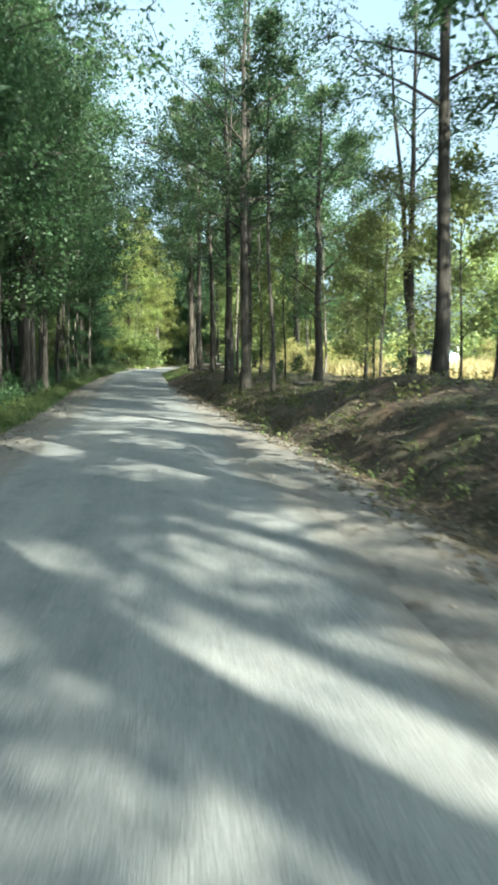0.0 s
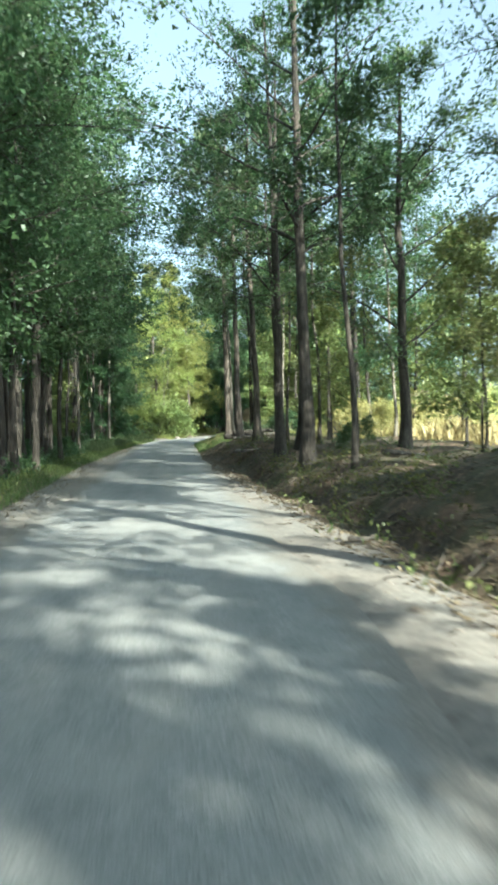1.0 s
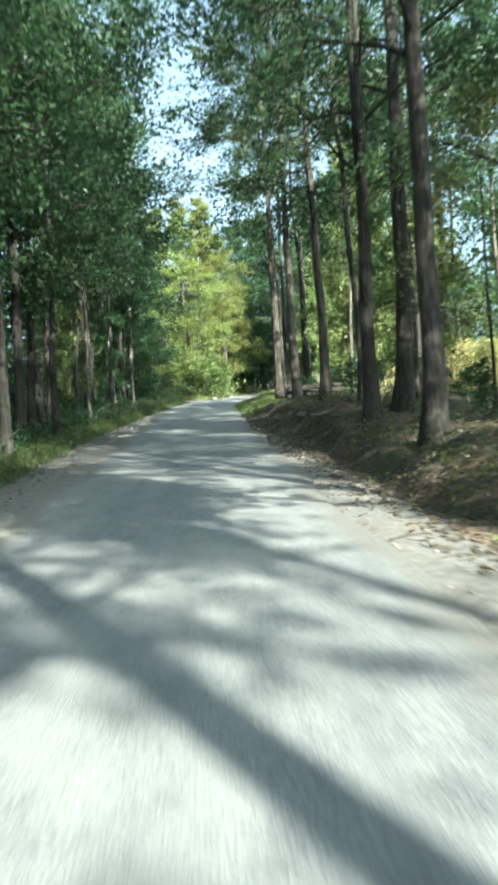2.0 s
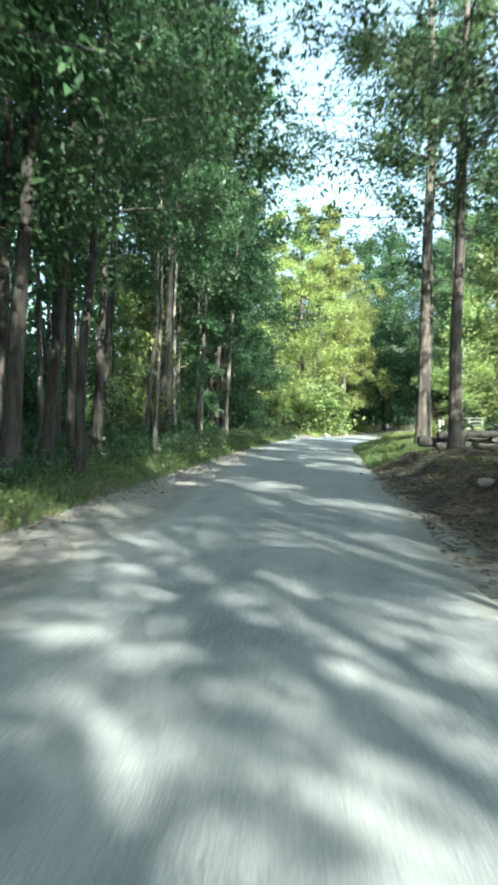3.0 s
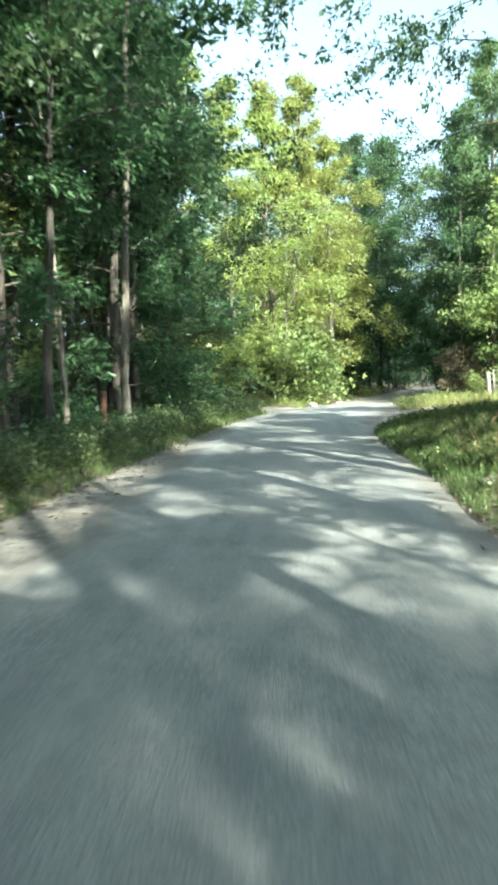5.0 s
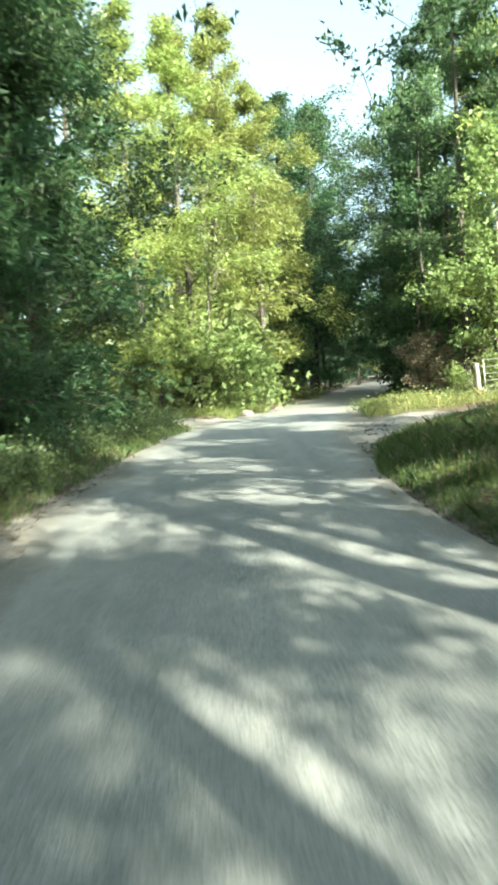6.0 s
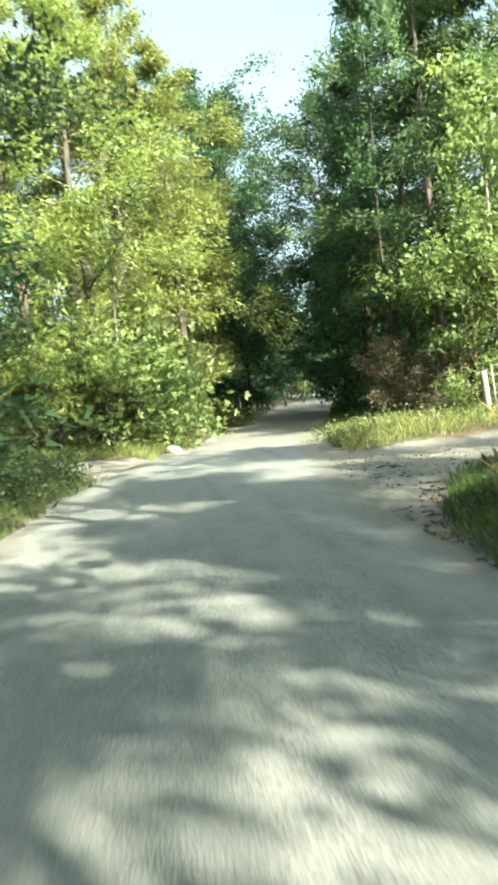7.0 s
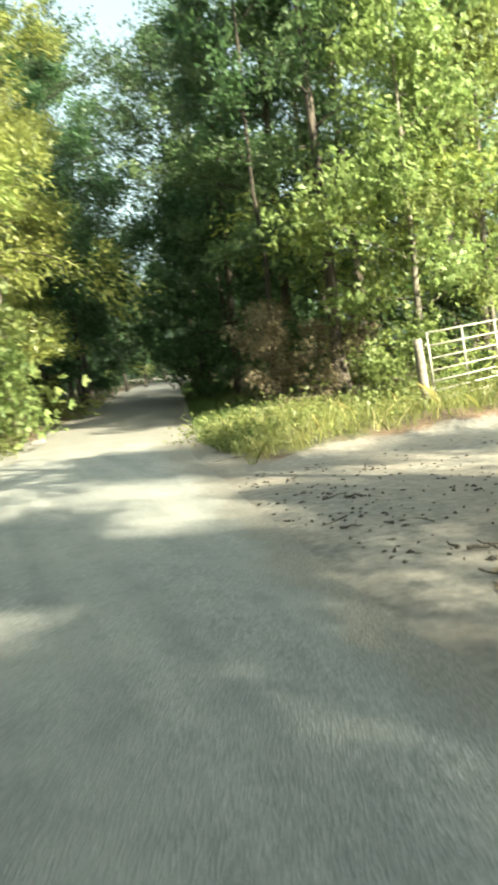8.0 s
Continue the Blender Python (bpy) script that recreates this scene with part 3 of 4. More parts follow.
for x, y in [(8.6, 61.5), (11.0, 63.5), (13.6, 64.0), (16.2, 63.0)]:
    P("lit_tree", x, y, rng.uniform(0, 360), 0.92 if x < 12 else 0.74, group="trees on the right bank")
dice = np.random.default_rng(76)
# those nearer than y = 20 are unseen, added to shade the bank
P("tall_far", 8.8, 2.5, 200, 0.7, group="trees behind the right bank")
for x, y in [(12.2, 12.0), (16.5, 9.0), (11.0, 9.5), (14.0, 6.0), (13.5, 14.5), (17.0, 0.0), (23.0, 77.0), (33.0, 70.0), (36.0, 62.0)]:
    P("tall_far", x, y, dice.uniform(0, 360), dice.uniform(0.8, 1.1), group="trees behind the right bank")
for x, y, scale in [(8.6, 28.0, 0.9), (10.6, 36.0, 1.0), (7.0, 39.2, 0.95), (9.6, 19.0, 0.8)]:
    P("understory", x, y, x * 77, scale, group="trees on the right bank")
# added so that their crowns shade the road before the lane
for x, y, scale in [(11.8, 57.0, 1.05), (15.4, 59.5, 1.1)]:
    P("edge_b", x, y, x * 40, scale, group="trees behind the right bank", label="dense leafy tree added by the field to shade the road")
P("arching", 4.9, 45.2, 200, 1.0, group="trees on the right bank")
P("arching", -5.1, 47.5, 60, 0.95, group="trees of the left wood")
P("arching", 3.3, 108.0, 20, 1.25, group="trees where the lanes meet")
P("arching", 13.4, 111.0, 200, 1.25, group="trees where the lanes meet")
P("overhang", 5.3, 64.0, 70, 0.95, group="trees on the right bank")
P("high_bough", 6.9, 74.6, 165, 1.3, group="trees on the right bank")
P("high_bough", 4.6, 69.0, 40, 1.15, group="trees on the right bank")
for x, y, scale in [(12.5, 68.0, 0.6), (9.5, 69.5, 0.55)]:
    P("lit_tree", x, y, x * 70, scale, group="trees on the right bank")
dice = np.random.default_rng(77)
for x, y, scale in [(9.5, 50.0, 0.7), (11.5, 53.0, 0.9), (13.5, 51.0, 0.9), (10.2, 57.5, 0.9), (12.6, 58.5, 1.0), (8.0, 53.5, 0.6)]:
    P("bush_gold", x, y, x * 50, scale, group="bushes in the sunlit field")
for i in range(30):
    x = 12.5 + (i % 10) * 2.1 + dice.uniform(-0.9, 0.9)
    y = 55 + (i // 10) * 5.0 + dice.uniform(-1.8, 1.8)
    if 20.5 < x < 27.5 and y < 66.5:
        continue
    P("thicket" if i % 4 == 1 else "bush_gold", x, y, dice.uniform(0, 360), dice.uniform(0.7, 1.3), group="bushes in the sunlit field")
for x, y, scale in [(9.5, 33.5, 1.3), (11.5, 40.0, 1.4), (7.2, 45.0, 1.0), (13.5, 46.0, 1.6), (12.5, 30.0, 1.5), (14.5, 37.0, 1.6), (9.0, 59.0, 1.1)]:
    P("sapling", x, y, dice.uniform(0, 360), scale, group="trees on the right bank")

# the dark wood on the left
for x, y, turn in [(-5.2, 24.0, 20), (-5.4, 32.5, 140), (-5.1, 41.0, 250), (-5.6, 50.5, 320), (-5.4, 16.0, 70), (-5.6, 74.0, 30)]:
    P("overhang", x - 0.6, y, turn, 1.05, group="trees of the left wood")
for y in np.arange(-22, 76, 3.9):
    P(("overhang" if 52 < y < 73 else ["edge_a", "edge_b"][int(rng.integers(2))]) if y > 8 else "tall_far", -6.1 - rng.uniform(0, 1.6), y + rng.uniform(-1, 1), rng.uniform(0, 360), rng.uniform(0.9, 1.2), group="trees of the left wood")
P("edge_a", -5.6, 81.0, 40, 0.95, group="trees of the left wood")
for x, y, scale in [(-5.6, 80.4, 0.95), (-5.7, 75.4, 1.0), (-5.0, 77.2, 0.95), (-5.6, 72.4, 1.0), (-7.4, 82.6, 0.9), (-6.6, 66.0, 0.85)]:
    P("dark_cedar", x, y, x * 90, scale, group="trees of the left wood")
for x, y, turn, scale in [(-5.6, 27.0, 10, 1.15), (-5.4, 36.5, 80, 1.15), (-5.3, 19.5, 200, 1.05), (-5.9, 45.5, 130, 1.15)]:
    P("overhang", x, y, turn, scale, group="trees of the left wood")
for x, y, turn, tip in [(-6.4, 43.0, 0, (0, 1)), (-6.2, 48.3, 180, (0, -1)), (-6.6, 53.5, 90, (1, 0)), (-6.1, 34.5, 270, (-1, 0))]:
    P("overhang", x, y, turn, 1.0, tip, "slim tree leaning out over the road from the wood", "trees of the left wood")
for x, y, turn, scale in [(-5.1, 37.5, 5, 1.0), (-5.0, 40.6, 130, 1.0), (-5.5, 19.0, 10, 0.95), (-5.6, 30.0, 250, 1.0), (-5.6, 66.0, 60, 0.85)]:
    P("arching", x, y, turn, scale, group="trees of the left wood")
for x, y, scale in [(-6.9, 68.5, 1.1), (-8.2, 70.8, 1.3), (-7.4, 73.2, 1.2), (-9.4, 67.0, 1.4), (-7.8, 65.0, 1.2), (-6.6, 61.0, 0.9), (-9.0, 75.0, 1.3), (-7.2, 57.5, 1.0)]:
    P("sapling", x, y, x * 80, scale, group="trees of the left wood")
for x, y, scale in [(-6.9, 72.0, 1.2), (-7.7, 69.4, 1.3), (-8.6, 73.4, 1.25), (-6.4, 64.2, 1.1), (-9.6, 71.0, 1.4)]:
    P("pole_b", x, y, x * 60, scale, group="trees of the left wood")
P("edge_b", -7.6, 78.0, 140, 1.1, group="trees of the left wood")
for y in np.arange(2, 84, 1.6):
    P(["pole_a", "pole_b", "pole_a"][int(rng.integers(3))], -5.9 - rng.uniform(0, 8), y + rng.uniform(-1.6, 1.6), rng.uniform(0, 360), rng.uniform(0.6, 1.3), (rng.uniform(-4, 4), rng.uniform(-4, 4)), group="trees of the left wood")
for x, y, scale in [(-4.75, 69.6, 1.3), (-6.0, 68.0, 1.0), (-5.6, 67.0, 0.8), (-8.5, 61.6, 1.7), (-5.2, 55.7, 0.9), (-6.3, 76.0, 1.6), (-6.6, 49.0, 0.9)]:
    P("pole_b", x, y, rng.uniform(0, 360), scale, group="trees of the left wood")
for y in np.arange(20, 84, 2.1):
    P("shrub_dark", np.interp(y, VERGE_Y, VERGE_L) - 1.9 - dice.uniform(0, 1.6), y + dice.uniform(-0.9, 0.9), dice.uniform(0, 360), dice.uniform(0.28, 0.62), group="undergrowth of the left wood")
for y in np.arange(14, 84, 2.4):
    P("shrub_dark", -7.6 - rng.uniform(0, 4), y + rng.uniform(-1, 1), rng.uniform(0, 360), rng.uniform(0.6, 1.15), group="undergrowth of the left wood")

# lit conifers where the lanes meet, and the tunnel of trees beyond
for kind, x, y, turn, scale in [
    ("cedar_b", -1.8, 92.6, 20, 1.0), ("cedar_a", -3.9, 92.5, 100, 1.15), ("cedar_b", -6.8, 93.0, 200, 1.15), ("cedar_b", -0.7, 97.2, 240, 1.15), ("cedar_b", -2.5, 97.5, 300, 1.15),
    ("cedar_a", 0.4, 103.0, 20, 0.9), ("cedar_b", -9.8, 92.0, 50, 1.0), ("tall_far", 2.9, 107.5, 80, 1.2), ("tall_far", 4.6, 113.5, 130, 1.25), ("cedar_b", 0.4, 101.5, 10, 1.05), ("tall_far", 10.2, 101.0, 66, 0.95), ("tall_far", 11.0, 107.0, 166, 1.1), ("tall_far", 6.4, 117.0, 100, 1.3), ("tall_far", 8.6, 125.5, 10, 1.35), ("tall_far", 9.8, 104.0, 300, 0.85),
    ("needle_high", 9.3, 90.2, 40, 1.05), ("dark_cedar", 11.4, 92.8, 10, 1.15), ("dark_cedar", 3.4, 106.5, 80, 1.15), ("dark_cedar", 11.6, 105.5, 190, 1.1), ("dark_cedar", 6.9, 124.0, 300, 1.3), ("dark_cedar", 9.4, 98.2, 100, 1.0), ("edge_a", 5.9, 111.5, 70, 1.12), ("edge_b", 12.0, 113.0, 150, 1.15), ("edge_b", 7.4, 118.5, 20, 1.3), ("cedar_a", 12.4, 90.0, 140, 1.25), ("needle_high", 10.2, 95.5, 250, 1.05), ("dark_cedar", 12.5, 97.5, 330, 1.15), ("tall_far", 11.8, 103.0, 60, 1.1),
    ("cedar_a", 16.0, 93.0, 210, 1.25), ("tall_far", 14.2, 110.0, 160, 1.1), ("tall_far", 17.0, 118.0, 260, 1.0), ("tall_far", 7.6, 121.0, 360, 1.35), ("tall_far", 12.0, 131.0, 90, 1.0),
    ("tall_far", 20.0, 127.0, 190, 1.0), ("tall_far", 22.0, 140.0, 290, 1.0), ("tall_far", 16.0, 142.0, 39, 1.0), ("tall_far", 27.0, 136.0, 139, 1.2), ("tall_far", 20.5, 152.0, 239, 1.2), ("tall_far", 25.0, 158.0, 339, 1.2), ("tall_far", 15.0, 158.0, 239, 1.2),
    ("tall_far", -12.0, 98.0, 239, 1.2), ("tall_far", 20.0, 100.0, 239, 1.2), ("tall_far", -4.0, 106.0, 139, 1.2), ("tall_far", 5.6, 119.0, 39, 1.2), ("tall_far", 13.6, 117.0, 99, 1.1),
]:
    P(kind, x, y, turn, scale, group="trees where the lanes meet")
P("sweetgum", 9.5, 86.6, 0, 1.0)
P("sweetgum", 11.8, 87.2, 100, 0.95)
P("cedar_high", 1.3, 97.6, 60, 1.0, group="trees where the lanes meet")
P("dead_tree", -1.1, 90.6, 30, 1.1)
P("sapling", 14.0, 141.0, 200, 1.2)
P("sapling", 15.2, 138.0, 80, 1.3)
P("pole_a", 8.0, 91.5, 100, 0.95)
for kind, x, y, scale in [("shrub", 0.2, 90.6, 1.25), ("shrub", -1.6, 90.2, 1.1), ("shrub", -3.2, 90.9, 1.2), ("shrub", -5.2, 91.2, 1.25), ("shrub", 0.0, 92.0, 1.4), ("shrub", -7.4, 91.6, 1.2), ("shrub", -0.6, 90.0, 0.7),
                          ("shrub", 7.2, 84.7, 0.38), ("shrub", 8.6, 85.2, 0.5), ("shrub", 1.2, 95.0, 0.7), ("thicket", 7.3, 90.0, 0.9), ("thicket", 8.0, 88.9, 0.75), ("thicket", 7.6, 91.2, 1.0), ("thicket", 8.8, 93.0, 1.0), ("thicket", 9.8, 90.2, 0.9), ("thicket", 1.2, 93.6, 0.45), ("shrub_dark", 8.9, 91.8, 1.0), ("shrub_dark", 9.6, 94.5, 1.1), ("shrub_dark", 1.6, 99.5, 1.0), ("shrub_dark", 11.2, 99.0, 1.1), ("shrub_dark", 2.8, 105.0, 1.0), ("shrub_dark", 12.8, 106.0, 1.1), ("shrub_dark", 4.2, 111.0, 1.0), ("shrub_dark", 10.4, 86.8, 1.1), ("shrub_dark", 13.0, 87.2, 1.2)]:
    P(kind, x, y, rng.uniform(0, 360), scale, group="shrubs where the lanes meet")
for x, y, scale in [(5.2, 60.8, 0.45), (6.2, 59.2, 0.6), (4.4, 57.2, 0.4), (6.5, 62.0, 0.5), (5.4, 65.0, 0.5), (7.5, 67.0, 0.6), (9.5, 64.0, 0.7), (7.0, 56.0, 0.8), (5.6, 51.0, 0.7), (12.0, 66.0, 0.8), (11.0, 70.0, 0.6), (9.0, 46.0, 0.6), (7.2, 42.0, 0.5), (6.0, 37.0, 0.45), (12.0, 36.0, 0.8)]:
    P("shrub_dark", x, y, rng.uniform(0, 360), scale, group="undergrowth on the right bank")

# ---- woods farther off, ground cover ----
def stuff(name, me, label, category):
    return tagged(new(name, me), label, category, kind="stuff")


def scatter(rng, n, x0, x1, y0, y1):
    return rng.uniform(x0, x1, n), rng.uniform(y0, y1, n)


def woods(name, seed, spots, n, size, high, mat, label):
    """Far woods: masses of leaves heaped over many stems."""
    rng = np.random.default_rng(seed)
    centres = []
    for x, y in spots:
        z0 = float(lie(x, y))
        top = high * rng.uniform(0.7, 1.15)
        for k in range(12):
            f = k / 11
            r = 3.2 * math.sin(math.pi * (0.18 + 0.75 * f))
            centres.append((x + rng.normal(0, r * 0.5), y + rng.normal(0, r * 0.5), z0 + 0.6 + top * f))
    stuff(name, leaf_mesh(name, rng, centres, (0.95, 0.95, 0.8), n, size, mat, 0.4, 0.2, 0.6), label, "woods")


wr = np.random.default_rng(7)
left_spots = [(-16 - wr.uniform(0, 5) - 4.5 * (i % 3), -10 + i * 1.0 + wr.uniform(-1, 1)) for i in range(118)]
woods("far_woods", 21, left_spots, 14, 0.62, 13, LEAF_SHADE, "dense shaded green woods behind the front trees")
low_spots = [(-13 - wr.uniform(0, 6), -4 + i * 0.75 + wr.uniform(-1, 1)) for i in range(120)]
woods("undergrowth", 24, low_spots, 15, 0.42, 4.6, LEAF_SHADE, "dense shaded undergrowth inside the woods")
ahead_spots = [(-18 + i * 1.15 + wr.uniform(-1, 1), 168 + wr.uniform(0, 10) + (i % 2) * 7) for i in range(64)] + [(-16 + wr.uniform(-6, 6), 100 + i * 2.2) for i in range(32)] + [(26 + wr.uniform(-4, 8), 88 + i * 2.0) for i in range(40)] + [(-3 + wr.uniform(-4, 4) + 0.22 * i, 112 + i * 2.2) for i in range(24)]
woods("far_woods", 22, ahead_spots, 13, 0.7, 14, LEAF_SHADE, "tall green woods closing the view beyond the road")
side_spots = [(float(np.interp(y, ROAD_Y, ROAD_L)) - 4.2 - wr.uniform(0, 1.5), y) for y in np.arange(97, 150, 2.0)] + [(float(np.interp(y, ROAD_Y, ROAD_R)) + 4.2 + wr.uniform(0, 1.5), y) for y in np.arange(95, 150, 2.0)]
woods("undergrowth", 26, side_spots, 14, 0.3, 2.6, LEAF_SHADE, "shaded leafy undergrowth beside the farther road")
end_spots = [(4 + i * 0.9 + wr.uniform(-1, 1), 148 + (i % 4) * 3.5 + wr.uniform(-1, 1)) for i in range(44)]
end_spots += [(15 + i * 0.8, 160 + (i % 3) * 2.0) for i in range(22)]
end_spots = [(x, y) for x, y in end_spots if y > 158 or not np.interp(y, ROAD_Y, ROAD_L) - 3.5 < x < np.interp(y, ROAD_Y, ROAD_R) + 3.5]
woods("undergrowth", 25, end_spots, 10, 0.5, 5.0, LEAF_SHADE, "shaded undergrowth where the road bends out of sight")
field_spots = [(38 + wr.uniform(0, 14) + (i % 2) * 6, 26 + i * 1.9) for i in range(42)] + [(44 + wr.uniform(0, 22), 96 + i * 1.6) for i in range(22)]
woods("far_woods", 23, field_spots, 40, 0.46, 16, LEAF_PINE, "sunlit woods beyond an open field")


def grass(name, seed, xy, high, wide, mat, label, bow=0.38):
    """Blades of grass: bent slivers that stand on the ground."""
    rng = np.random.default_rng(seed)
    x, y = xy
    n = len(x)
    z = lie(x, y)
    a, h = rng.uniform(0, 2 * np.pi, n), high * rng.uniform(0.4, 1.3, n)
    lean = rng.normal(0, bow, (n, 2)) * h[:, None]
    dx, dy = np.cos(a) * wide, np.sin(a) * wide
    root = np.stack([x, y, z - 0.02], -1)
    off = np.stack([dx, dy, 0 * dx], -1)
    mid = root + np.stack([lean[:, 0] * 0.35, lean[:, 1] * 0.35, h * 0.6], -1)
    tip = root + np.stack([lean[:, 0], lean[:, 1], h], -1)
    verts = np.stack([root - off, root + off, mid + off * 0.7, tip, mid - off * 0.7], 1)
    i = np.arange(n) * 5
    me = bpy.data.meshes.new(name)
    me.vertices.add(n * 5)
    me.vertices.foreach_set("co", verts.astype(np.float32).ravel())
    me.loops.add(n * 5)
    me.loops.foreach_set("vertex_index", (i[:, None] + np.arange(5)).ravel().astype(np.int32))
    me.polygons.add(n)
    me.polygons.foreach_set("loop_start", i.astype(np.int32))
    me.update(calc_edges=True)
    me.materials.append(mat)
    return stuff(name, me, label, "grass")


def tufted(rng, x, y, keep):
    """Thins an even scatter into tufts and bare patches."""
    k = waves(x * 1.3, y * 1.3) * 0.5 + waves(x * 4.1, y * 3.7) * 0.5 + rng.uniform(-0.6, 0.6, len(x)) > keep
    return x[k], y[k]


gr = np.random.default_rng(31)
y = gr.uniform(6, 83, 34000)
d = np.abs(gr.normal(0, 1.3, len(y)))
x = np.interp(y, VERGE_Y, VERGE_L) + 0.15 - d
k = lane_left(x, y) < 0.3
grass("grass", 32, tufted(gr, x[k], y[k], -0.35), 0.2, 0.006, GRASS, "green grass verge along the wood's edge")
y = gr.uniform(8, 84, 14000)
x = np.interp(y, VERGE_Y, VERGE_L) - 0.6 - np.abs(gr.normal(0, 2.0, len(y)))
grass("grass", 33, tufted(gr, x, y, 0.1), 0.32, 0.007, GRASS, "taller weeds along the wood's edge", 0.7)
y = gr.uniform(56, 78.5, 34000)
x = np.interp(y, FOOT_Y, FOOT_R) + 0.1 + np.abs(gr.normal(0, 1.9, len(y)))
k = lane_right(x, y) < 0.3
grass("grass", 34, tufted(gr, x[k], y[k], -0.5), 0.19, 0.005, GRASS, "shaded green grass bank by the lane")
y = gr.uniform(57, 76, 7000)
x = np.interp(y, FOOT_Y, FOOT_R) + 1.0 + np.abs(gr.normal(0, 1.8, len(y)))
k = lane_right(x, y) < 0.2
grass("grass", 40, tufted(gr, x[k], y[k], 0.1), 0.30, 0.003, GRASS, "taller green grass on the bank", 0.55)
x, y = scatter(gr, 24000, 3.6, 18, 82.4, 87)
k = (lane_right(x, y) < 0.3) & (x > np.interp(y, FOOT_Y, FOOT_R))
grass("grass", 35, tufted(gr, x[k], y[k], -0.5), 0.34, 0.0045, GRASS_TALL, "tall sunlit yellow-green grass below a gate")
x, y = scatter(gr, 2400, 3.8, 17, 82.6, 87)
k = (lane_right(x, y) < 0.3) & (x > np.interp(y, FOOT_Y, FOOT_R))
grass("grass", 41, tufted(gr, x[k], y[k], -0.2), 0.42, 0.0045, GRASS_DRY, "dry tan stalks among the tall grass", 0.6)
y = gr.uniform(84, 125, 15000)
x = np.interp(y, FOOT_Y, FOOT_R) + np.abs(gr.normal(0, 1.2, len(y)))
grass("grass", 36, (x, y), 0.25, 0.007, GRASS, "green grass beside the farther road")
x, y = scatter(gr, 18000, -16, 1.5, 87.0, 92)
k = (lane_left(x, y) < 0.3) & (x < np.interp(y, VERGE_Y, VERGE_L) + 0.1)
grass("grass", 37, (x[k], y[k]), 0.34, 0.007, GRASS_TALL, "sunlit grass below the conifers")
x, y = scatter(gr, 22000, 12, 42, 38, 77)
grass("grass", 38, tufted(gr, x, y, -0.4), 0.9, 0.035, GRASS_DRY, "sunlit yellow grass field behind the trees")
x, y = scatter(gr, 9000, 2.6, 13, 8, 62)
grass("grass", 39, tufted(gr, x, y, 0.35), 0.22, 0.008, GRASS, "sparse weeds on the shaded bank", 0.7)


def weeds(seed, xy, label, mat, size=0.07, tall=0.12, each=9):
    """Low leafy weeds and seedlings in clumps."""
    rng = np.random.default_rng(seed)
    x, y = xy
    c = np.stack([x, y, lie(x, y) + tall * 0.8], -1)
    stuff("weeds", leaf_mesh("weeds", rng, c, (0.13, 0.13, tall * 0.45), each, size, mat, 0.6, 0.0, 0.6), label, "weeds")


y = gr.uniform(8, 84, 3200)
x = np.interp(y, VERGE_Y, VERGE_L) - 0.2 - np.abs(gr.normal(0, 1.5, len(y)))
k = lane_left(x, y) < 0.3
weeds(51, tufted(gr, x[k], y[k], -0.1), "leafy green weeds on the verge", LEAF_BRIGHT)
y = gr.uniform(10, 84, 2600)
x = np.interp(y, VERGE_Y, VERGE_L) - 0.9 - np.abs(gr.normal(0, 1.3, len(y)))
k = lane_left(x, y) < 0.3
weeds(55, tufted(gr, x[k], y[k], 0.0), "knee-high leafy weeds at the wood's edge", LEAF_SHADE, 0.12, 0.42, 10)
y = gr.uniform(54, 78, 520)
x = np.interp(y, FOOT_Y, FOOT_R) + 0.4 + np.abs(gr.normal(0, 1.8, len(y)))
k = lane_right(x, y) < 0.3
weeds(52, tufted(gr, x[k], y[k], -0.1), "leafy green weeds on the bank", LEAF_BRIGHT)
y = gr.uniform(16, 50, 900)
x = np.interp(y, FOOT_Y, FOOT_R) + gr.uniform(0.8, 5.0, len(y))
weeds(58, tufted(gr, x, y, 0.15), "low olive weeds and seedlings on the bank", LEAF_OLIVE, 0.09, 0.2, 10)
y = gr.uniform(3, 34, 260)
x = np.interp(y, FOOT_Y, FOOT_R) + gr.uniform(-0.2, 3.0, len(y))
weeds(56, tufted(gr, x, y, 0.25), "scattered green weeds at the foot of the bank", LEAF_OLIVE, 0.08, 0.16, 12)
x, y = scatter(gr, 700, 3.8, 15, 82.8, 87)
weeds(53, (x, y), "sunlit weeds among tall grass", LEAF_BRIGHT, 0.08, 0.3)
x, y = scatter(gr, 900, -14, 1.0, 89.0, 92)
weeds(54, (x, y), "sunlit weeds below the conifers", LEAF_BRIGHT, 0.09, 0.3)


y = gr.uniform(56, 84, 2600)
x = np.interp(y, VERGE_Y, VERGE_L) - 0.35 - np.abs(gr.normal(0, 1.1, len(y)))
k = lane_left(x, y) < 0.3
weeds(57, tufted(gr, x[k], y[k], -0.15), "tall pale green weeds on the verge", LEAF_NEEDLE, 0.085, 0.38, 12)
y = gr.uniform(60, 76, 3400)
x = np.interp(y, FOOT_Y, FOOT_R) + 0.7 + np.abs(gr.normal(0, 1.8, len(y)))
k = lane_right(x, y) < 0.3
grass("grass", 42, tufted(gr, x[k], y[k], 0.15), 0.27, 0.0045, GRASS_DRY, "dry tan grass on the bank by the lane", 0.6)


def litter(seed, xy, size, label):
    rng = np.random.default_rng(seed)
    x, y = xy
    c = np.stack([x, y, lie(x, y) + 0.012], -1)
    stuff("leaf_litter", leaf_mesh("leaf_litter", rng, c, (0.0, 0.0, 0.006), 1, size, LEAF_DRY, 0.9, 0.0, 0.55, None, 0.15), label, "leaf litter")


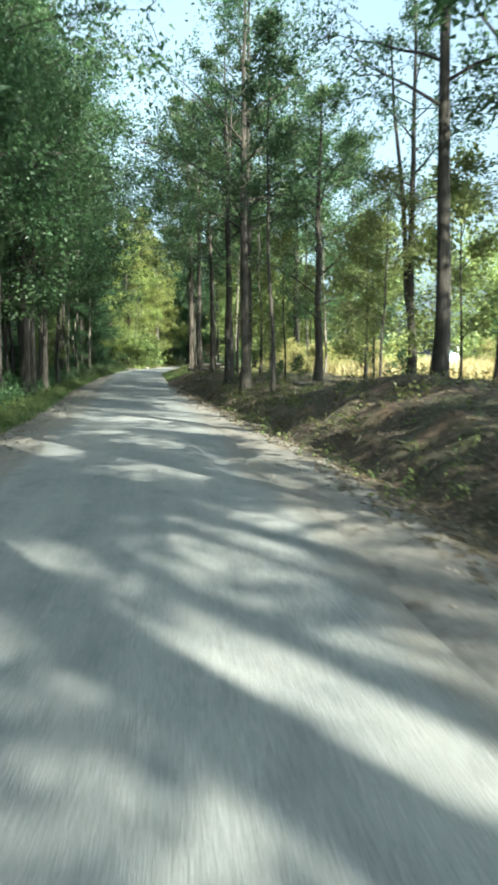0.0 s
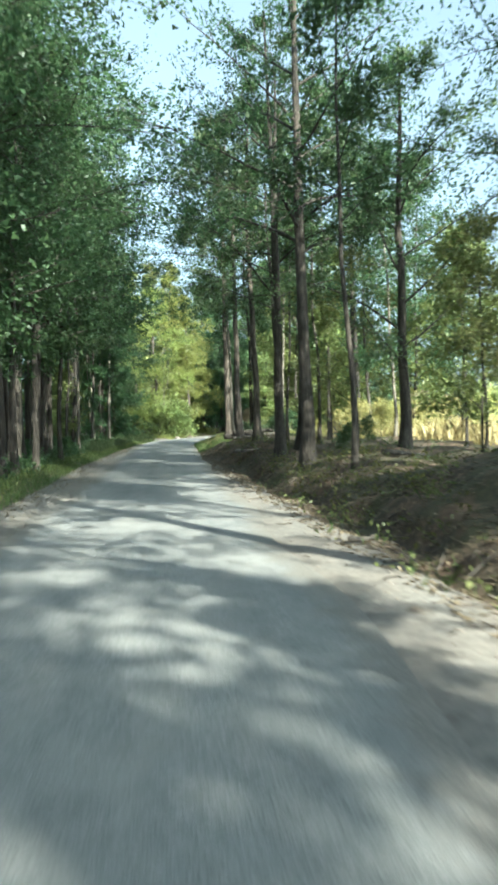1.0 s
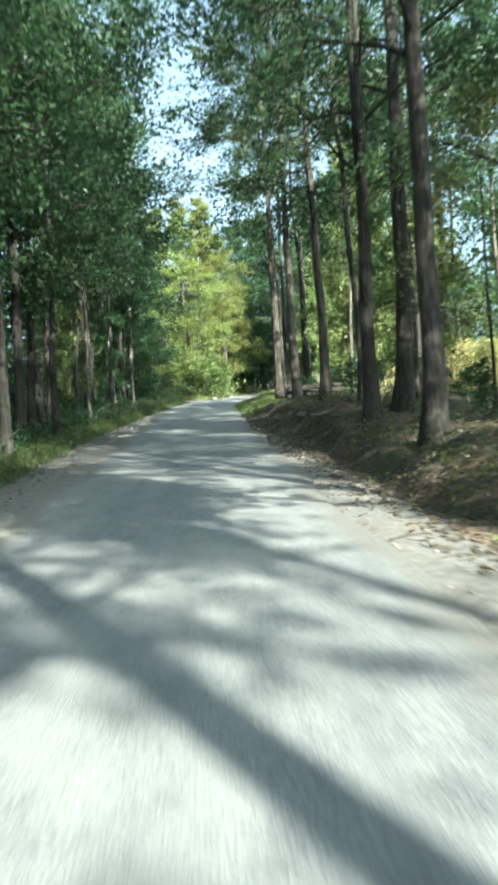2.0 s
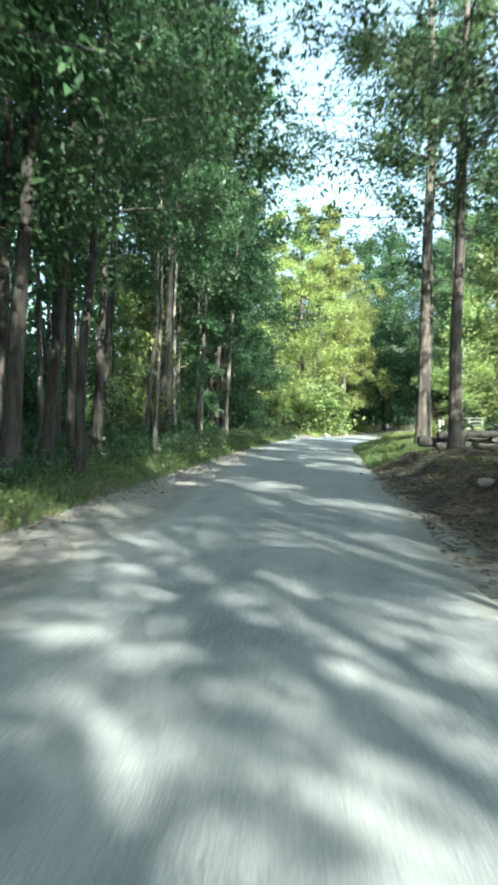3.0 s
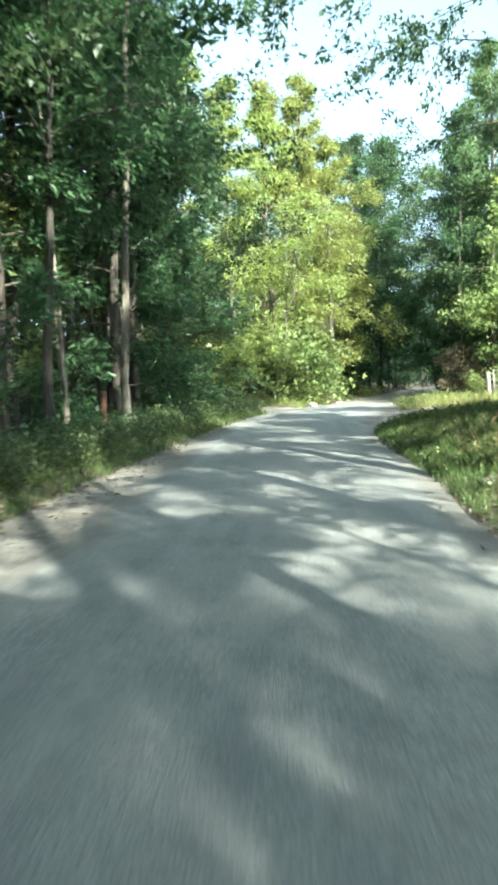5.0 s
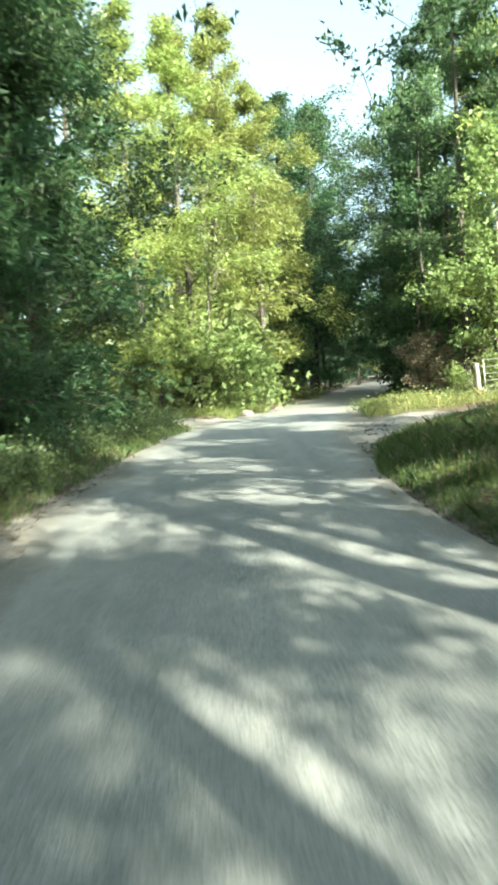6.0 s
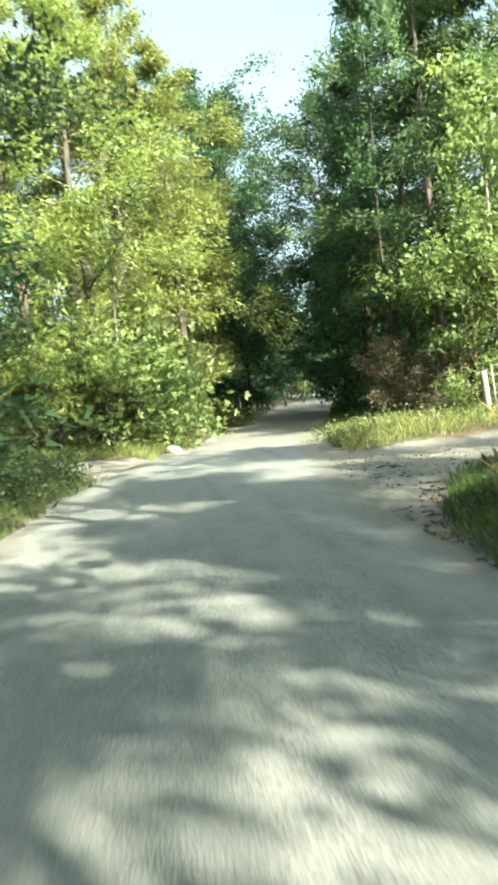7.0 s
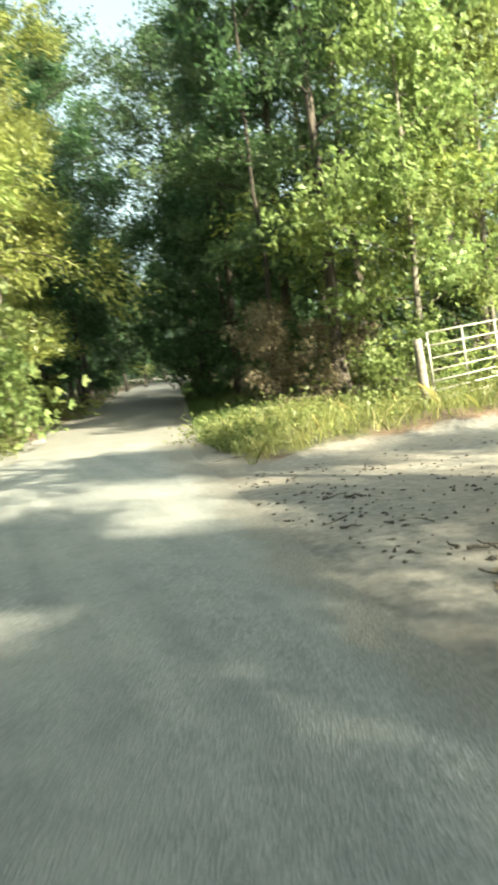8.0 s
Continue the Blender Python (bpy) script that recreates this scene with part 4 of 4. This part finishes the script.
y = gr.uniform(4, 84, 5000)
litter(41, (np.interp(y, VERGE_Y, VERGE_L) + gr.normal(0, 0.45, len(y)), y), 0.09, "dry brown leaves along the road's edge")
y = gr.uniform(4, 76, 21000)
litter(42, (np.interp(y, FOOT_Y, FOOT_R) + np.abs(gr.normal(0, 2.6, len(y))) - 0.3, y), 0.10, "dry brown leaves over the bank")

# ---- gate, posts, stones, logs ----
def steel_gate(x, y, turn):
    gate = new("farm_gate")
    w, h = 3.6, 1.2
    for i, z in enumerate([0.0, 0.16, 0.33, 0.52, 0.74, 0.97, 1.2]):
        part("rail", Shape().tube([(0, 0, z), (w, 0, z)], [0.017, 0.017], 10), GALVANISED, gate)
    stiles = [part("stile", Shape().tube([(sx, 0.004 if 0 < sx < w else 0, -0.02), (sx, 0.004 if 0 < sx < w else 0, h + 0.02)], [0.022, 0.022], 10), GALVANISED, gate) for sx in (0.0, 0.9, 1.8, 2.7, 3.6)]
    for z in (0.2, 1.0):
        part("hinge", Shape().tube([(-0.10, 0, z), (0.03, 0, z)], [0.014, 0.014], 8), GALVANISED, stiles[0], "dull steel hinge")
    gate.matrix_basis = pose(x, y, float(lie(x, y)) + 0.14, 0, -3, turn)
    return tagged(gate, "pale galvanised tube farm gate standing in tall grass", "gate")


def wood_post(x, y, high, r, lean, mat, label, category="post"):
    rng = np.random.default_rng(int(x * 10 + y * 100) % 9999)
    pts = bough((0, 0, -0.3), (0, 0, 1), high + 0.3, rng, 0, 0.012, 7)
    ob = new("fence_post" if category == "post" else "tree_stump", Shape().tube(pts, np.linspace(r * 1.1, r * 0.92, 8) * rng.uniform(0.95, 1.06, 8), 12).mesh("post", mat))
    ob.matrix_basis = pose(x, y, float(lie(x, y)), 0, lean, 20)
    return tagged(ob, label, category)


steel_gate(7.9, 83.95, 12)
wood_post(7.68, 83.9, 1.25, 0.085, -4, WOOD_POST, "weathered pale wooden gate post in tall grass")
wood_post(-5.75, 71.0, 1.15, 0.085, 1, BARK_RED, "short rusty-red snag standing at the wood's edge", "stump")


def field_shed(x, y, turn):
    """A small upright shed of painted boards: walls of separate boards, a shallow roof, a door."""
    shed = new("garden_shed")
    w, d, h = 1.7, 1.5, 2.1

    def slab(name, size, at, mat, label=""):
        a, b, c = (v / 2 for v in size)
        v = [(sx * a + at[0], sy * b + at[1], sz * c + at[2]) for sz in (-1, 1) for sx, sy in ((-1, -1), (1, -1), (1, 1), (-1, 1))]
        return part(name, Shape().add(v, [(3, 2, 1, 0), (4, 5, 6, 7), (0, 1, 5, 4), (1, 2, 6, 5), (2, 3, 7, 6), (3, 0, 4, 7)]), mat, shed, label, False)

    for k in range(9):
        z = (k + 0.5) * h / 9
        for sy in (-1, 1):
            slab("board", (w, 0.03, h / 9 - 0.012), (0, sy * d / 2, z), PALE_PAINT)
        for sx in (-1, 1):
            slab("board", (0.03, d - 0.04, h / 9 - 0.012), (sx * w / 2, 0, z), PALE_PAINT)
    slab("core", (w - 0.06, d - 0.06, h), (0, 0, h / 2), WOOD_POST)
    slab("roof", (w + 0.25, d + 0.25, 0.06), (0, 0, h + 0.034), GALVANISED, "shallow grey sheet roof")
    slab("door", (0.7, 0.03, 1.8), (0, -d / 2 - 0.034, 0.95), PALE_BLUE, "pale blue door")
    shed.matrix_basis = pose(x, y, float(lie(x, y)) - 0.03, 0, 0, turn)
    return tagged(shed, "small pale blue and white shed standing in a sunlit field", "shed")


field_shed(24.9, 63.5, 20)


def boulder(x, y, size, label, seed):
    rng = np.random.default_rng(seed)
    bm = bmesh.new()
    bmesh.ops.create_icosphere(bm, subdivisions=3, radius=1)
    for v in bm.verts:
        q = v.co.copy()
        v.co *= 1 + 0.22 * noise.noise(q * 1.3 + Vector((seed, 0, 0))) + 0.08 * noise.noise(q * 4)
        v.co.x *= size[0]
        v.co.y *= size[1]
        v.co.z *= size[2]
    me = bpy.data.meshes.new("stone")
    bm.to_mesh(me)
    bm.free()
    me.materials.append(STONE)
    ob = new("stone", me)
    ob.matrix_basis = pose(x, y, float(lie(x, y)) + size[2] * 0.45, 0, 0, seed * 37)
    return tagged(ob, label, "stone")


boulder(0.2, 89.0, (0.34, 0.25, 0.2), "pale sunlit stone at the road corner", 3)
boulder(1.7, 92.6, (0.2, 0.16, 0.13), "small tan stone at the road's edge", 5)
boulder(3.0, 45.2, (0.16, 0.2, 0.1), "flat tan stone on the dirt shoulder", 8)


def clods(seed, xy, size, label, mat):
    """Loose lumps of dirt and gravel, half sunk."""
    rng = np.random.default_rng(seed)
    sh = Shape()
    base = np.array([(1, 0, 0), (-1, 0, 0), (0, 1, 0), (0, -1, 0), (0, 0, 1), (0, 0, -1)], float)
    faces = [(4, 0, 2), (4, 2, 1), (4, 1, 3), (4, 3, 0), (5, 2, 0), (5, 1, 2), (5, 3, 1), (5, 0, 3)]
    for x, y in zip(*xy):
        s = size * rng.uniform(0.35, 1.0) * rng.uniform(0.5, 1.2, (1, 3)) * (1, 1, 0.6)
        a = rng.uniform(0, 6.3)
        v = base * s * rng.uniform(0.7, 1.3, (6, 1))
        v = np.stack([v[:, 0] * math.cos(a) - v[:, 1] * math.sin(a), v[:, 0] * math.sin(a) + v[:, 1] * math.cos(a), v[:, 2]], -1)
        sh.add(v + (x, y, float(lie(x, y)) + size * 0.1), faces)
    stuff("loose_stones", sh.mesh("loose_stones", mat, False), label, "loose stones")


y = gr.uniform(4, 74, 1400)
clods(61, (np.interp(y, FOOT_Y, FOOT_R) + gr.normal(-0.1, 0.45, len(y)), y), 0.038, "loose dirt clods and stones along the road's edge", STONE)
x, y = scatter(gr, 4200, 2.6, 12, 75.0, 81.5)
clods(62, tufted(gr, x, y, 0.25), 0.036, "dark clods on the dirt lane", DEADWOOD)
y = gr.uniform(4, 82, 700)
clods(63, (np.interp(y, VERGE_Y, VERGE_L) + np.abs(gr.normal(0, 0.5, len(y))), y), 0.034, "loose gravel beside the verge", STONE)


y = gr.uniform(30, 74, 900)
clods(64, (np.interp(y, FOOT_Y, FOOT_R) - 0.35 + gr.normal(0, 0.4, len(y)), y), 0.06, "dark bark chips and clods beside the road", DEADWOOD)


def twigs(seed, xy, length, label):
    """Bare twigs, roots and sticks strewn over the ground."""
    rng = np.random.default_rng(seed)
    sh = Shape()
    for x, y in zip(*xy):
        a, n = rng.uniform(0, 6.3), length * rng.uniform(0.3, 1.3)
        p = bough((x, y, 0), (math.cos(a), math.sin(a), 0), n, rng, 0, 0.25, 4)
        p[:, 2] = lie(p[:, 0], p[:, 1]) + 0.015 + np.abs(rng.normal(0, 0.04 * n, len(p)))
        sh.tube(p, np.linspace(0.014, 0.004, len(p)) * rng.uniform(0.5, 1.4), 4, False)
    stuff("fallen_twigs", sh.mesh("fallen_twigs", DEADWOOD), label, "twigs")


y = gr.uniform(5, 62, 420)
twigs(71, (np.interp(y, FOOT_Y, FOOT_R) + 0.2 + np.abs(gr.normal(0, 1.8, len(y))), y), 0.65, "grey sticks and bare roots on the bank")
y = gr.uniform(5, 80, 120)
twigs(72, (np.interp(y, FOOT_Y, FOOT_R) - np.abs(gr.normal(0, 0.4, len(y))), y), 0.35, "small sticks and bark lying by the road")
x, y = scatter(gr, 160, -12, -4.5, 10, 84)
twigs(73, (x, y), 1.0, "grey sticks on the shaded forest floor")
x, y = scatter(gr, 34, 4.2, 5.6, 83.0, 84.6)
twigs(74, (x, y), 0.8, "dry bent stalks at the lane corner")


def log(x, y, length, r, turn, tilt, up, label, mat=None, seed=1):
    rng = np.random.default_rng(seed)
    pts = bough((-length / 2, 0, 0), (1, 0, 0), length, rng, 0, 0.05, 9)
    sh = Shape().tube(pts, np.linspace(r, r * 0.7, 10) * rng.uniform(0.92, 1.08, 10), 10)
    for k in (3, 6):
        stub = bough(pts[k], (0.4, rng.normal(), rng.normal() + 0.3), r * 4, rng, 0, 0.1, 3)
        sh.tube(stub, np.linspace(r * 0.35, r * 0.12, 4), 6)
    ob = new("fallen_log", sh.mesh("fallen_log", mat or DEADWOOD))
    ob.matrix_basis = pose(x, y, float(lie(x, y)) + up, 0, tilt, turn)
    return tagged(ob, label, "log", "logs on the right bank")


log(4.6, 55.5, 3.4, 0.17, 15, 2, 0.12, "fallen dark log on the shaded bank", BARK, seed=2)
log(4.9, 54.8, 3.0, 0.13, 8, -3, 0.10, "fallen dark log on the shaded bank", BARK, seed=3)
log(4.7, 55.2, 2.6, 0.12, 20, 0, 0.36, "dark log lying across other logs", BARK, seed=4)
log(4.2, 50.5, 2.4, 0.07, 60, 4, 0.08, "thin fallen branch on the bank", seed=5)
log(3.6, 43.6, 1.6, 0.05, 35, -8, 0.12, "thin fallen branch on the bank", seed=6)
log(7.5, 33.0, 3.0, 0.08, 25, 3, 0.08, "thin fallen branch on the bank", seed=7)
log(2.9, 21.5, 1.7, 0.04, 70, 5, 0.05, "thin bare branch in the ditch", seed=8)
